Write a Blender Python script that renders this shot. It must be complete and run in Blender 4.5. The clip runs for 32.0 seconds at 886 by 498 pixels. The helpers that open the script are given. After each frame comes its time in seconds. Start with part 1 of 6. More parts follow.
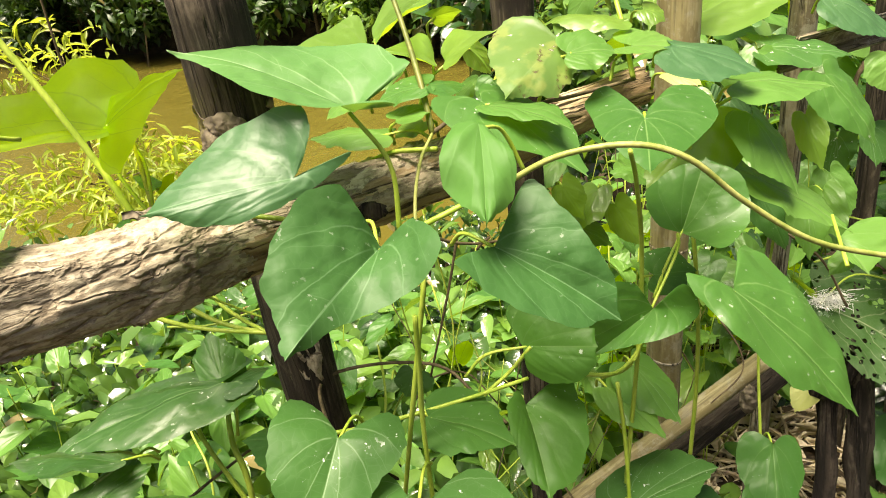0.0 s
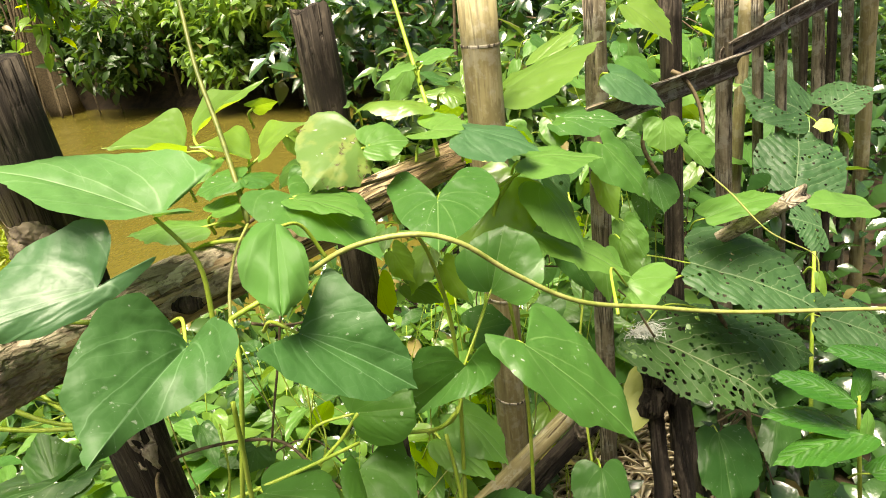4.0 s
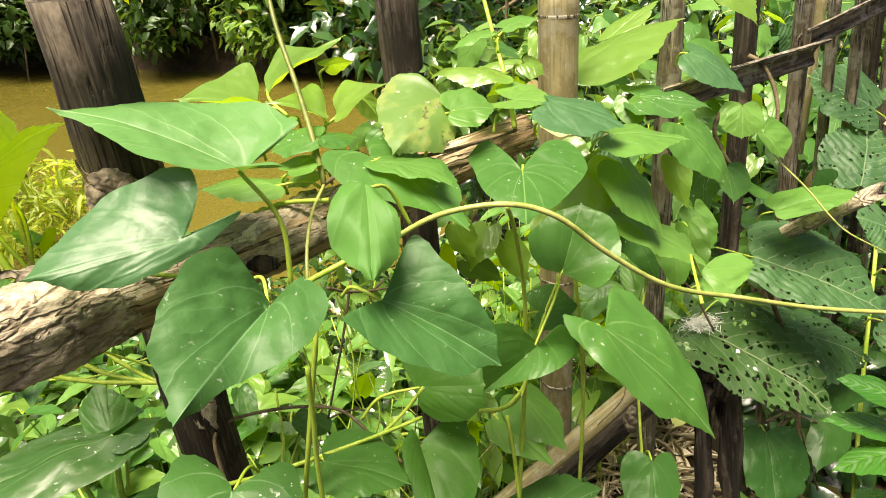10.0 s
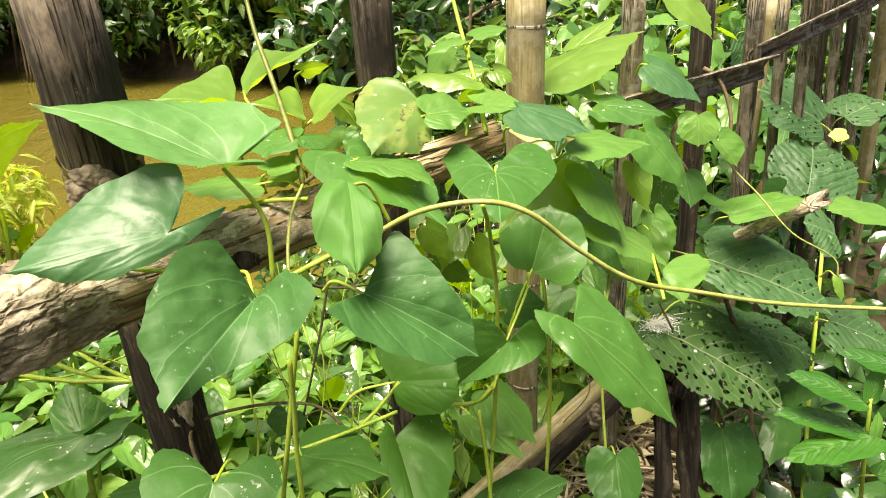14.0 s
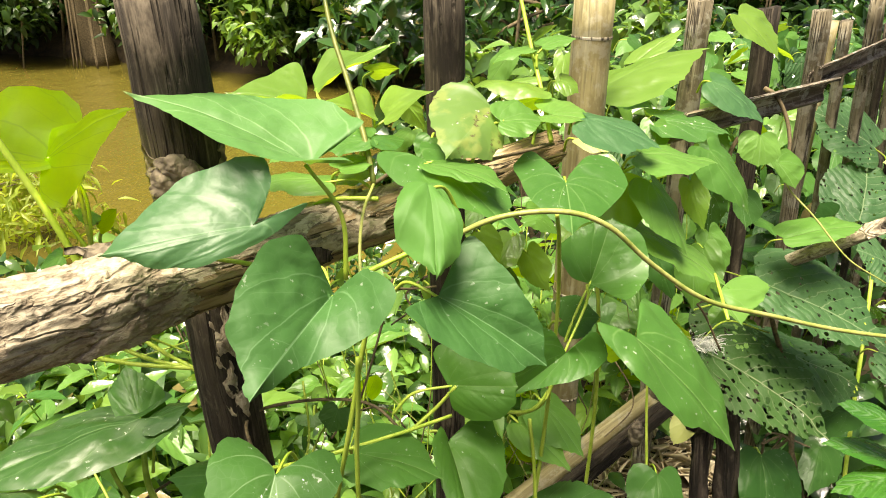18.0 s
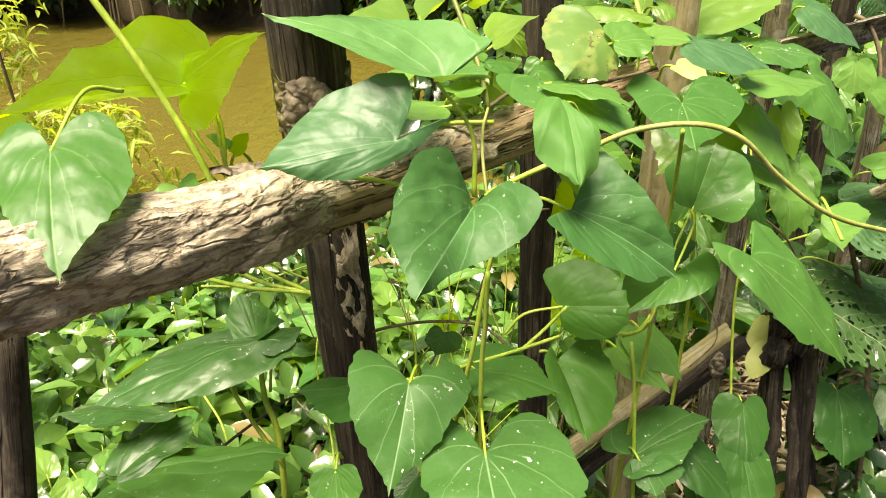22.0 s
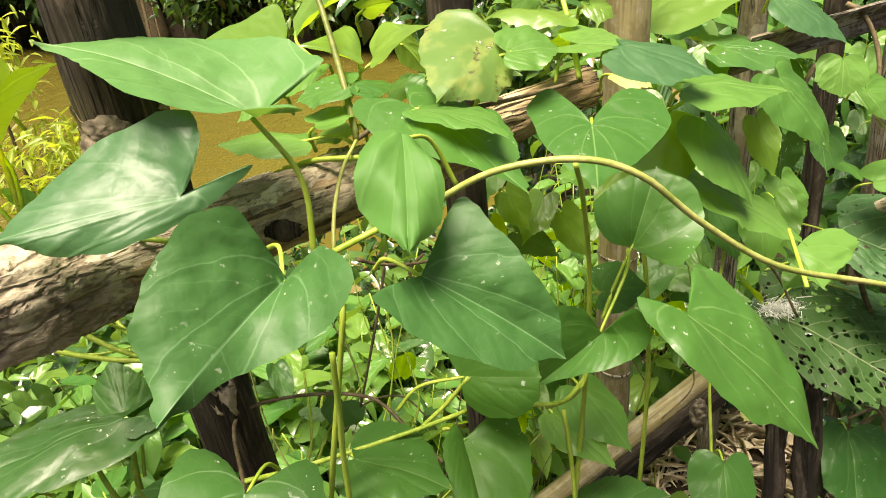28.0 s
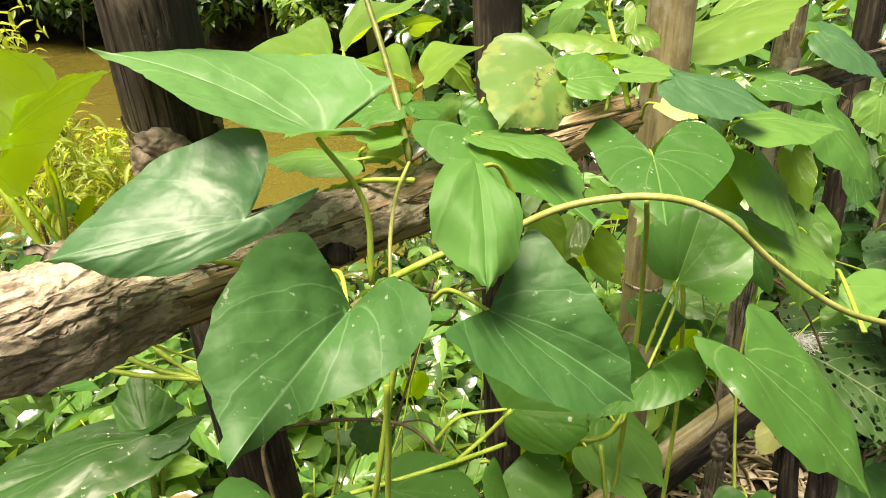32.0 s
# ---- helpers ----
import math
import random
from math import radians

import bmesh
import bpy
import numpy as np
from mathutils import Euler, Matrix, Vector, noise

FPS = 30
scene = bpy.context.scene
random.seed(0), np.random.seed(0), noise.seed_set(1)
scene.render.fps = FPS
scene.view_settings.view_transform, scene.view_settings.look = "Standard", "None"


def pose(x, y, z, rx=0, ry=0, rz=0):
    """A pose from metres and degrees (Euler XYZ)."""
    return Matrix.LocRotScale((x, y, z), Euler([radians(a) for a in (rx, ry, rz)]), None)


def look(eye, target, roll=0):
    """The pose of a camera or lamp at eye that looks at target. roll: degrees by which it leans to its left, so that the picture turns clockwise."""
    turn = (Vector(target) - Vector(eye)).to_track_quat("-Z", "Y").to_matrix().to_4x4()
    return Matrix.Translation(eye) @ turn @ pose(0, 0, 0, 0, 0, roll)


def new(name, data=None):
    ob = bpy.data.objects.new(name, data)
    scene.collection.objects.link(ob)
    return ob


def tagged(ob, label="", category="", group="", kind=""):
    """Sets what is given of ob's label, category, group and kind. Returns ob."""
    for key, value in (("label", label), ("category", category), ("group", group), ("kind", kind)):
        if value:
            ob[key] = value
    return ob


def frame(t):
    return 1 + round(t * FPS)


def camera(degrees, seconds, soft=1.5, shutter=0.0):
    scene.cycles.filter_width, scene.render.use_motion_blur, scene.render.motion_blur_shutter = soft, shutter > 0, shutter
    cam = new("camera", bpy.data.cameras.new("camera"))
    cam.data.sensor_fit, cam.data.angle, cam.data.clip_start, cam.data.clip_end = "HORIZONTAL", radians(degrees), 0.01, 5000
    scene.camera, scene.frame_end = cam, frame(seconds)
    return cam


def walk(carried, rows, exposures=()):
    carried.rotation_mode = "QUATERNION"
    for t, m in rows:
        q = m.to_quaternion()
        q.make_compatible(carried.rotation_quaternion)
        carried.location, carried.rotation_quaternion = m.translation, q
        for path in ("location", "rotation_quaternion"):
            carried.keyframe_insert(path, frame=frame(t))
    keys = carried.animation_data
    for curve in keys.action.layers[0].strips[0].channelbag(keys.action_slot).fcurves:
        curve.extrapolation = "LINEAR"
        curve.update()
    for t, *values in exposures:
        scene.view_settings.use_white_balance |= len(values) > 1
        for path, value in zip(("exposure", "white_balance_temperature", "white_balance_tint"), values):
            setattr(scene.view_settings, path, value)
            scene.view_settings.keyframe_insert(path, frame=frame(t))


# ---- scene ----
cam = camera(68.0, 32.0, soft=1.0)
PATH = [
    (0, (0.053, 0.026, 1.265), (-0.067, 1.828, 0.405), -5.2),
    (0.5, (0.038, -0.011, 1.274), (-0.093, 1.82, 0.482), -5.4),
    (1, (0.029, -0.03, 1.281), (-0.08, 1.808, 0.499), -4.8),
    (1.5, (0.045, -0.035, 1.304), (0.03, 1.817, 0.548), -4.6),
    (2, (0.081, -0.024, 1.315), (0.146, 1.812, 0.525), -4.9),
    (2.5, (0.119, -0.031, 1.321), (0.299, 1.805, 0.55), -4.8),
    (3, (0.129, -0.029, 1.318), (0.371, 1.802, 0.55), -4.8),
    (3.5, (0.127, -0.015, 1.314), (0.362, 1.813, 0.538), -5.3),
    (5.5, (0.115, -0.023, 1.314), (0.351, 1.812, 0.553), -4.4),
    (6, (0.12, -0.029, 1.32), (0.348, 1.812, 0.574), -4.2),
    (6.5, (0.115, -0.035, 1.322), (0.347, 1.814, 0.596), -4.0),
    (7, (0.101, -0.034, 1.322), (0.297, 1.812, 0.578), -3.4),
    (7.5, (0.101, -0.018, 1.318), (0.306, 1.816, 0.546), -3.4),
    (8, (0.113, -0.012, 1.314), (0.303, 1.819, 0.533), -3.8),
    (8.5, (0.103, -0.006, 1.31), (0.289, 1.822, 0.521), -3.4),
    (9, (0.088, 0.0, 1.307), (0.27, 1.824, 0.506), -3.0),
    (9.5, (0.075, 0.009, 1.301), (0.24, 1.829, 0.487), -2.6),
    (10, (0.07, 0.013, 1.3), (0.234, 1.827, 0.474), -2.5),
    (10.5, (0.08, -0.007, 1.308), (0.27, 1.817, 0.51), -2.6),
    (11, (0.09, -0.014, 1.308), (0.283, 1.813, 0.517), -3.2),
    (11.5, (0.092, -0.002, 1.297), (0.272, 1.808, 0.465), -3.1),
    (12, (0.072, 0.005, 1.3), (0.275, 1.819, 0.483), -2.1),
    (12.5, (0.051, 0.008, 1.299), (0.283, 1.826, 0.497), -1.2),
    (13, (0.046, 0.005, 1.3), (0.311, 1.82, 0.502), -0.9),
    (13.5, (0.046, -0.006, 1.302), (0.322, 1.81, 0.512), -0.9),
    (14, (0.052, -0.01, 1.299), (0.337, 1.799, 0.497), -0.9),
    (14.5, (0.036, -0.021, 1.302), (0.262, 1.807, 0.523), -0.6),
    (16.5, (0.028, -0.016, 1.311), (0.267, 1.817, 0.548), 0.6),
    (17, (0.027, -0.01, 1.305), (0.279, 1.818, 0.533), 0.4),
    (17.5, (0.019, -0.006, 1.302), (0.237, 1.82, 0.515), 0.9),
    (18, (0.01, -0.006, 1.3), (0.224, 1.819, 0.511), 1.5),
    (18.5, (-0.004, -0.02, 1.302), (0.182, 1.809, 0.515), 1.8),
    (19, (-0.011, -0.029, 1.304), (0.175, 1.799, 0.513), 1.8),
    (19.5, (-0.028, -0.042, 1.308), (0.184, 1.791, 0.537), 2.0),
    (20, (-0.049, -0.047, 1.309), (0.16, 1.785, 0.536), 1.2),
    (20.5, (-0.063, -0.028, 1.293), (0.159, 1.782, 0.471), 0.6),
    (21, (-0.071, -0.035, 1.294), (0.167, 1.775, 0.478), 0.6),
    (21.5, (-0.074, -0.032, 1.28), (0.12, 1.76, 0.413), 0.1),
    (22, (-0.075, -0.027, 1.274), (0.037, 1.751, 0.365), -0.3),
    (22.5, (-0.06, -0.036, 1.283), (0.089, 1.753, 0.403), -0.5),
    (23, (-0.046, -0.039, 1.288), (0.178, 1.75, 0.42), -0.5),
    (23.5, (-0.045, -0.025, 1.284), (0.213, 1.754, 0.407), 0.0),
    (24, (-0.022, -0.016, 1.281), (0.264, 1.756, 0.398), 0.1),
    (24.5, (0.007, 0.013, 1.271), (0.259, 1.782, 0.372), -0.8),
    (25, (0.02, 0.044, 1.27), (0.178, 1.825, 0.372), -0.6),
    (25.5, (0.035, 0.086, 1.264), (0.072, 1.857, 0.336), -0.3),
    (27.5, (0.056, 0.083, 1.256), (0.015, 1.861, 0.34), -2.2),
    (28, (0.072, 0.096, 1.255), (0.095, 1.889, 0.369), -3.5),
    (28.5, (0.071, 0.105, 1.253), (0.095, 1.893, 0.358), -2.8),
    (29, (0.064, 0.099, 1.254), (0.081, 1.895, 0.374), -2.0),
    (29.5, (0.058, 0.087, 1.266), (0.075, 1.896, 0.414), -1.4),
    (30, (0.05, 0.089, 1.27), (0.056, 1.9, 0.42), -1.5),
    (30.5, (0.046, 0.103, 1.268), (0.052, 1.903, 0.398), -1.0),
    (31, (0.035, 0.114, 1.259), (0.064, 1.917, 0.393), -1.6),
    (31.5, (0.029, 0.116, 1.258), (0.059, 1.917, 0.392), -1.0),
    (32, (0.024, 0.117, 1.262), (0.077, 1.917, 0.408), -0.7),
]
walk(cam, [(t, look(eye, target, roll)) for t, eye, target, roll in PATH], ((0, 1.55, 7200, 15), (5, 1.49, 7200, 14), (10, 1.52, 7200, 14), (17, 1.59, 7200, 14), (24, 1.55, 7200, 14), (28, 1.45, 7200, 16), (32, 1.43, 7200, 17)))

# ---- light ----
world = bpy.data.worlds.new("sky")
scene.world = world
world.use_nodes = True
wn = world.node_tree.nodes
sky = wn.new("ShaderNodeTexSky")
sky.sky_type, sky.sun_disc = "NISHITA", False
sky.sun_elevation, sky.sun_rotation = radians(71), radians(-139)
sky.dust_density, sky.air_density = 6.0, 1.0
wn["Background"].inputs["Strength"].default_value = 0.038
world.node_tree.links.new(sky.outputs["Color"], wn["Background"].inputs["Color"])
sun = new("sun", bpy.data.lights.new("sun", "SUN"))
sun.data.energy, sun.data.angle, sun.data.color = 4.6, radians(32), (1.0, 0.95, 0.80)
sun.matrix_world = look((-2.0, -2.2, 9.0), (0, 0, 0))


# ---- materials ----
class Nodes:
    """Short ways to wire a node material."""

    def __init__(self, name):
        self.mat = bpy.data.materials.new(name)
        self.mat.use_nodes = True
        self.tree = self.mat.node_tree
        self.bsdf = self.tree.nodes["Principled BSDF"]
        self.out = self.tree.nodes["Material Output"]

    def add(self, kind, **sets):
        n = self.tree.nodes.new("ShaderNode" + kind)
        for k, v in sets.items():
            if k == "operation":
                n.operation = v
            elif k == "data_type":
                n.data_type = v
            elif k == "feature":
                n.feature = v
        return n

    def link(self, a, b):
        self.tree.links.new(a, b)

    def math(self, op, a, b=None, c=None, clamp=False):
        n = self.add("Math", operation=op)
        n.use_clamp = clamp
        for i, v in enumerate((a, b, c)):
            if v is None:
                continue
            if isinstance(v, (int, float)):
                n.inputs[i].default_value = v
            else:
                self.link(v, n.inputs[i])
        return n.outputs[0]

    def mix(self, fac, a, b):
        n = self.add("Mix", data_type="RGBA")
        for sock, v in ((n.inputs[0], fac), (n.inputs[6], a), (n.inputs[7], b)):
            if isinstance(v, (int, float)):
                sock.default_value = v
            elif isinstance(v, tuple):
                sock.default_value = (*v, 1)
            else:
                self.link(v, sock)
        return n.outputs[2]

    def noise(self, scale, detail=3, vec=None, rough=0.55):
        n = self.add("TexNoise")
        n.inputs["Scale"].default_value, n.inputs["Detail"].default_value = scale, detail
        n.inputs["Roughness"].default_value = rough
        if vec is not None:
            self.link(vec, n.inputs["Vector"])
        return n.outputs["Fac"]

    def step(self, v, lo, hi):
        n = self.add("MapRange")
        n.interpolation_type = "SMOOTHSTEP"
        self.link(v, n.inputs[0])
        n.inputs[1].default_value, n.inputs[2].default_value = lo, hi
        return n.outputs[0]

    def coords(self, stretch=(1, 1, 1)):
        tc, mp = self.add("TexCoord"), self.add("Mapping")
        self.link(tc.outputs["Object"], mp.inputs["Vector"])
        mp.inputs["Scale"].default_value = stretch
        return mp.outputs["Vector"]

    def bump(self, height, strength, distance, normal=None):
        n = self.add("Bump")
        n.inputs["Strength"].default_value, n.inputs["Distance"].default_value = strength, distance
        self.link(height, n.inputs["Height"])
        if normal is not None:
            self.link(normal, n.inputs["Normal"])
        return n.outputs["Normal"]


def leaf_material(name, dark, light, vein, glow, rough=0.4, through_light=0.35, veins=5.0, vein_amount=0.5, specks=0.0, holes=0.0, gloss_bands=0.0, sick=0.0, grey=0.0, relief=1.0, fan=True, gloss=0.5):
    """A leaf blade: veins and puckers laid out by the blade's own map, light coming through it, specks, holes or
    painted gloss bands.
    """
    m = Nodes(name)
    uvn = m.add("UVMap")
    sep = m.add("SeparateXYZ")
    m.link(uvn.outputs["UV"], sep.inputs[0])
    side = m.math("ABSOLUTE", sep.outputs[0])
    along = sep.outputs[1]
    co = m.coords()
    wob = m.noise(60, 2, co)
    # main veins fan out from the foot, or side veins leave the midrib
    run = m.math("SUBTRACT", along, m.math("MULTIPLY", m.math("POWER", side, 1.3), 0.55))
    run = m.math("ADD", run, m.math("MULTIPLY", wob, 0.06))
    tri = m.math("ABSOLUTE", m.math("SUBTRACT", m.math("FRACT", m.math("MULTIPLY", run, veins)), 0.5))
    fade = m.math("SUBTRACT", 1.0, m.math("MULTIPLY", side, 0.45), clamp=True)
    mid = m.math("SUBTRACT", 1.0, m.step(side, 0.005, 0.018))
    if fan:
        wide = m.math("MULTIPLY", side, 0.8)
        r = m.math("SQRT", m.math("ADD", m.math("MULTIPLY", wide, wide), m.math("MULTIPLY", along, along)))
        th = m.math("MULTIPLY", m.math("ARCTAN2", wide, along), m.math("MULTIPLY_ADD", r, 0.75, 0.9))
        th = m.math("ADD", th, m.math("MULTIPLY", m.math("SUBTRACT", wob, 0.5), 0.16))
        off = m.math("ABSOLUTE", m.math("SUBTRACT", m.math("FRACT", m.math("ADD", m.math("DIVIDE", th, 0.9), 0.0)), 0.5))
        dist = m.math("MULTIPLY", m.math("MULTIPLY", off, 0.9), r)
        lat = m.math("MULTIPLY", m.math("SUBTRACT", 1.0, m.step(dist, 0.002, 0.012)), fade)
        broken = m.step(m.noise(34, 2, co), 0.42, 0.6)
        lat = m.math("MAXIMUM", lat, m.math("MULTIPLY", m.math("MULTIPLY", m.step(tri, 0.470, 0.494), fade), m.math("MULTIPLY", broken, 0.55)))
        puff = m.math("MINIMUM", m.math("MULTIPLY", dist, 6.0), m.math("MULTIPLY", side, 3.0))
        puff = m.math("MULTIPLY", m.step(puff, 0.0, 0.5), m.math("MINIMUM", m.math("MULTIPLY", r, 1.6), 0.7))
        puff = m.math("MULTIPLY", puff, 0.25)
        sway = m.math("ADD", m.math("MULTIPLY", run, 3.6), m.math("MULTIPLY", m.noise(24, 2, co), 1.1))
        cell = m.math("ABSOLUTE", m.math("SUBTRACT", m.math("FRACT", sway), 0.5))
        pillow = m.math("MULTIPLY", m.step(m.math("SUBTRACT", 0.5, cell), 0.0, 0.3), m.noise(18, 2, co))
        pillow = m.math("MULTIPLY", pillow, m.math("MULTIPLY", m.step(side, 0.03, 0.25), m.step(side, 1.0, 0.6)))
        puff = m.math("ADD", puff, m.math("MULTIPLY", pillow, 0.40))
        lat = m.math("MULTIPLY", lat, m.step(r, 0.02, 0.15))
    else:
        lat = m.math("MULTIPLY", m.step(tri, 0.455, 0.49), fade)
        puff = m.math("SMOOTH_MIN", m.math("SUBTRACT", 0.5, tri), m.math("MULTIPLY", side, 2.0), 0.3)
    net = m.add("TexVoronoi", feature="DISTANCE_TO_EDGE")
    net.inputs["Scale"].default_value = 120
    m.link(co, net.inputs["Vector"])
    fine = m.math("MULTIPLY", m.math("SUBTRACT", 1.0, m.step(net.outputs[0], 0.0, 0.07)), 0.10)
    veinmask = m.math("MAXIMUM", m.math("MAXIMUM", m.math("MULTIPLY", lat, 0.8), mid), fine)
    info = m.add("ObjectInfo")
    big = m.noise(14, 3, co)
    hue = m.math("ADD", m.math("MULTIPLY", info.outputs["Random"], 0.55), m.math("MULTIPLY", big, 0.5), clamp=True)
    col = m.mix(hue, dark, light)
    if gloss_bands:
        # Pale bands between the veins near the midrib: gloss put into the colour.
        band = m.math("MULTIPLY", m.step(tri, 0.3, 0.02), m.step(side, 0.6, 0.15))
        col = m.mix(m.math("MULTIPLY", band, gloss_bands), col, (0.62, 0.78, 0.55))
    col = m.mix(m.math("MULTIPLY", veinmask, vein_amount), col, vein)
    if sick:
        patch = m.step(m.noise(38, 4, co), 0.48, 0.6)
        col = m.mix(m.math("MULTIPLY", patch, sick), col, (0.36, 0.36, 0.10))
        brown = m.math("MULTIPLY", m.step(m.noise(170, 3, co), 0.57, 0.63), m.step(m.noise(32, 2, co), 0.52, 0.58))
        col = m.mix(brown, col, (0.07, 0.045, 0.02))
    if specks:
        sp = m.step(m.noise(170, 3, co), 0.66, 0.7)
        sp = m.math("MULTIPLY", sp, m.step(m.noise(30, 2, co), 0.45, 0.6))
        col = m.mix(m.math("MULTIPLY", sp, specks), col, (0.72, 0.78, 0.66))
    if grey:
        col = m.mix(m.math("MULTIPLY", m.step(m.noise(22, 4, co), 0.45, 0.7), grey), col, (0.42, 0.46, 0.4))
    m.link(col, m.bsdf.inputs["Base Color"])
    rg = m.math("ADD", rough - 0.10, m.math("MULTIPLY", m.noise(45, 3, co), 0.2))
    m.link(rg, m.bsdf.inputs["Roughness"])
    m.bsdf.inputs["Specular IOR Level"].default_value = gloss
    quilt = m.add("TexVoronoi", feature="SMOOTH_F1")
    quilt.inputs["Scale"].default_value = 52
    quilt.inputs["Smoothness"].default_value = 0.6
    m.link(co, quilt.inputs["Vector"])
    puff = m.math("SUBTRACT", puff, m.math("MULTIPLY", quilt.outputs["Distance"], 1.4))
    nrm = m.bump(puff, 0.42 * relief, 0.003)
    nrm = m.bump(m.math("MULTIPLY", m.math("ADD", net.outputs[0], m.noise(120, 2, co)), 0.5), 0.2 * relief, 0.002, nrm)
    m.link(nrm, m.bsdf.inputs["Normal"])
    tl = m.add("BsdfTranslucent")
    m.link(m.mix(m.math("MULTIPLY", veinmask, 0.35), glow, dark), tl.inputs["Color"])
    mx = m.add("MixShader")
    mx.inputs[0].default_value = through_light
    m.link(m.bsdf.outputs[0], mx.inputs[1])
    m.link(tl.outputs[0], mx.inputs[2])
    last = mx.outputs[0]
    if holes:
        v = m.add("TexVoronoi")
        v.inputs["Scale"].default_value = 105
        m.link(co, v.inputs["Vector"])
        tone = m.add("SeparateColor")
        m.link(v.outputs["Color"], tone.inputs[0])
        size = m.math("MULTIPLY", m.step(tone.outputs[0], 0.5, 1.0), 0.42 * holes)
        gap = m.math("LESS_THAN", m.math("ADD", v.outputs["Distance"], m.math("MULTIPLY", m.noise(200, 2, co), 0.12)), size)
        gap = m.math("MULTIPLY", gap, m.math("SUBTRACT", 1.0, m.math("MAXIMUM", mid, lat), clamp=True))
        clear = m.add("BsdfTransparent")
        hx = m.add("MixShader")
        m.link(gap, hx.inputs[0])
        m.link(last, hx.inputs[1])
        m.link(clear.outputs[0], hx.inputs[2])
        last = hx.outputs[0]
    m.link(last, m.out.inputs["Surface"])
    return m.mat


def foliage_material(name, dark, light, glow, rough=0.4, through_light=0.4, gloss=0.5):
    """Joined small leaves: each one its own tone."""
    m = Nodes(name)
    geo = m.add("NewGeometry")
    rnd = geo.outputs["Random Per Island"]
    co = m.coords()
    big = m.noise(2.5, 2, co)
    col = m.mix(m.math("ADD", m.math("MULTIPLY", rnd, 0.75), m.math("MULTIPLY", big, 0.3), clamp=True), dark, light)
    dry = m.math("GREATER_THAN", m.math("FRACT", m.math("MULTIPLY", rnd, 37.0)), 0.98)
    col = m.mix(dry, col, (0.2, 0.16, 0.06))
    m.link(col, m.bsdf.inputs["Base Color"])
    m.bsdf.inputs["Roughness"].default_value = rough
    m.bsdf.inputs["Specular IOR Level"].default_value = gloss
    m.link(m.bump(m.noise(90, 2, co), 0.3, 0.004), m.bsdf.inputs["Normal"])
    tl = m.add("BsdfTranslucent")
    tl.inputs["Color"].default_value = (*glow, 1)
    mx = m.add("MixShader")
    mx.inputs[0].default_value = through_light
    m.link(m.bsdf.outputs[0], mx.inputs[1])
    m.link(tl.outputs[0], mx.inputs[2])
    m.link(mx.outputs[0], m.out.inputs["Surface"])
    return m.mat


def wood_material(name, dark, mid, pale, grain=1.0, rough=0.85, depth=0.004, moss=0.0, cracks=1.0):
    """Weathered wood, its grain along the piece's own z."""
    m = Nodes(name)
    co = m.coords((1, 1, 0.06))
    fibre = m.noise(230 * grain, 7, co, 0.7)
    streak = m.noise(60 * grain, 4, co, 0.6)
    blot = m.noise(22, 6, m.coords((1, 1, 0.5)), 0.65)
    split = m.math("ABSOLUTE", m.math("SUBTRACT", m.noise(75 * grain, 3, m.coords((1, 1, 0.045))), 0.5))
    split = m.math("MULTIPLY", m.math("SUBTRACT", 1.0, m.step(split, 0.004, 0.03)), m.step(blot, 0.4, 0.55))
    col = m.mix(m.step(streak, 0.38, 0.6), dark, mid)
    col = m.mix(m.math("MULTIPLY", m.step(fibre, 0.48, 0.7), 0.55), col, pale)
    col = m.mix(m.math("MULTIPLY", m.step(blot, 0.52, 0.66), 0.8), col, pale)
    col = m.mix(m.math("MULTIPLY", m.step(blot, 0.46, 0.36), 0.8), col, dark)
    if moss:
        col = m.mix(m.math("MULTIPLY", m.step(m.noise(30, 6, m.coords(), 0.7), 0.5, 0.6), moss), col, (0.42, 0.42, 0.36))
    col = m.mix(m.math("MULTIPLY", split, 0.85 * cracks), col, (0.012, 0.009, 0.006))
    m.link(col, m.bsdf.inputs["Base Color"])
    m.bsdf.inputs["Roughness"].default_value = rough
    m.bsdf.inputs["Specular IOR Level"].default_value = 0.25
    relief = m.math("ADD", m.math("MULTIPLY", fibre, 0.5), m.math("MULTIPLY", blot, 0.8))
    relief = m.math("SUBTRACT", relief, m.math("MULTIPLY", split, 0.8 * cracks))
    m.link(m.bump(relief, 1.0, depth), m.bsdf.inputs["Normal"])
    return m.mat


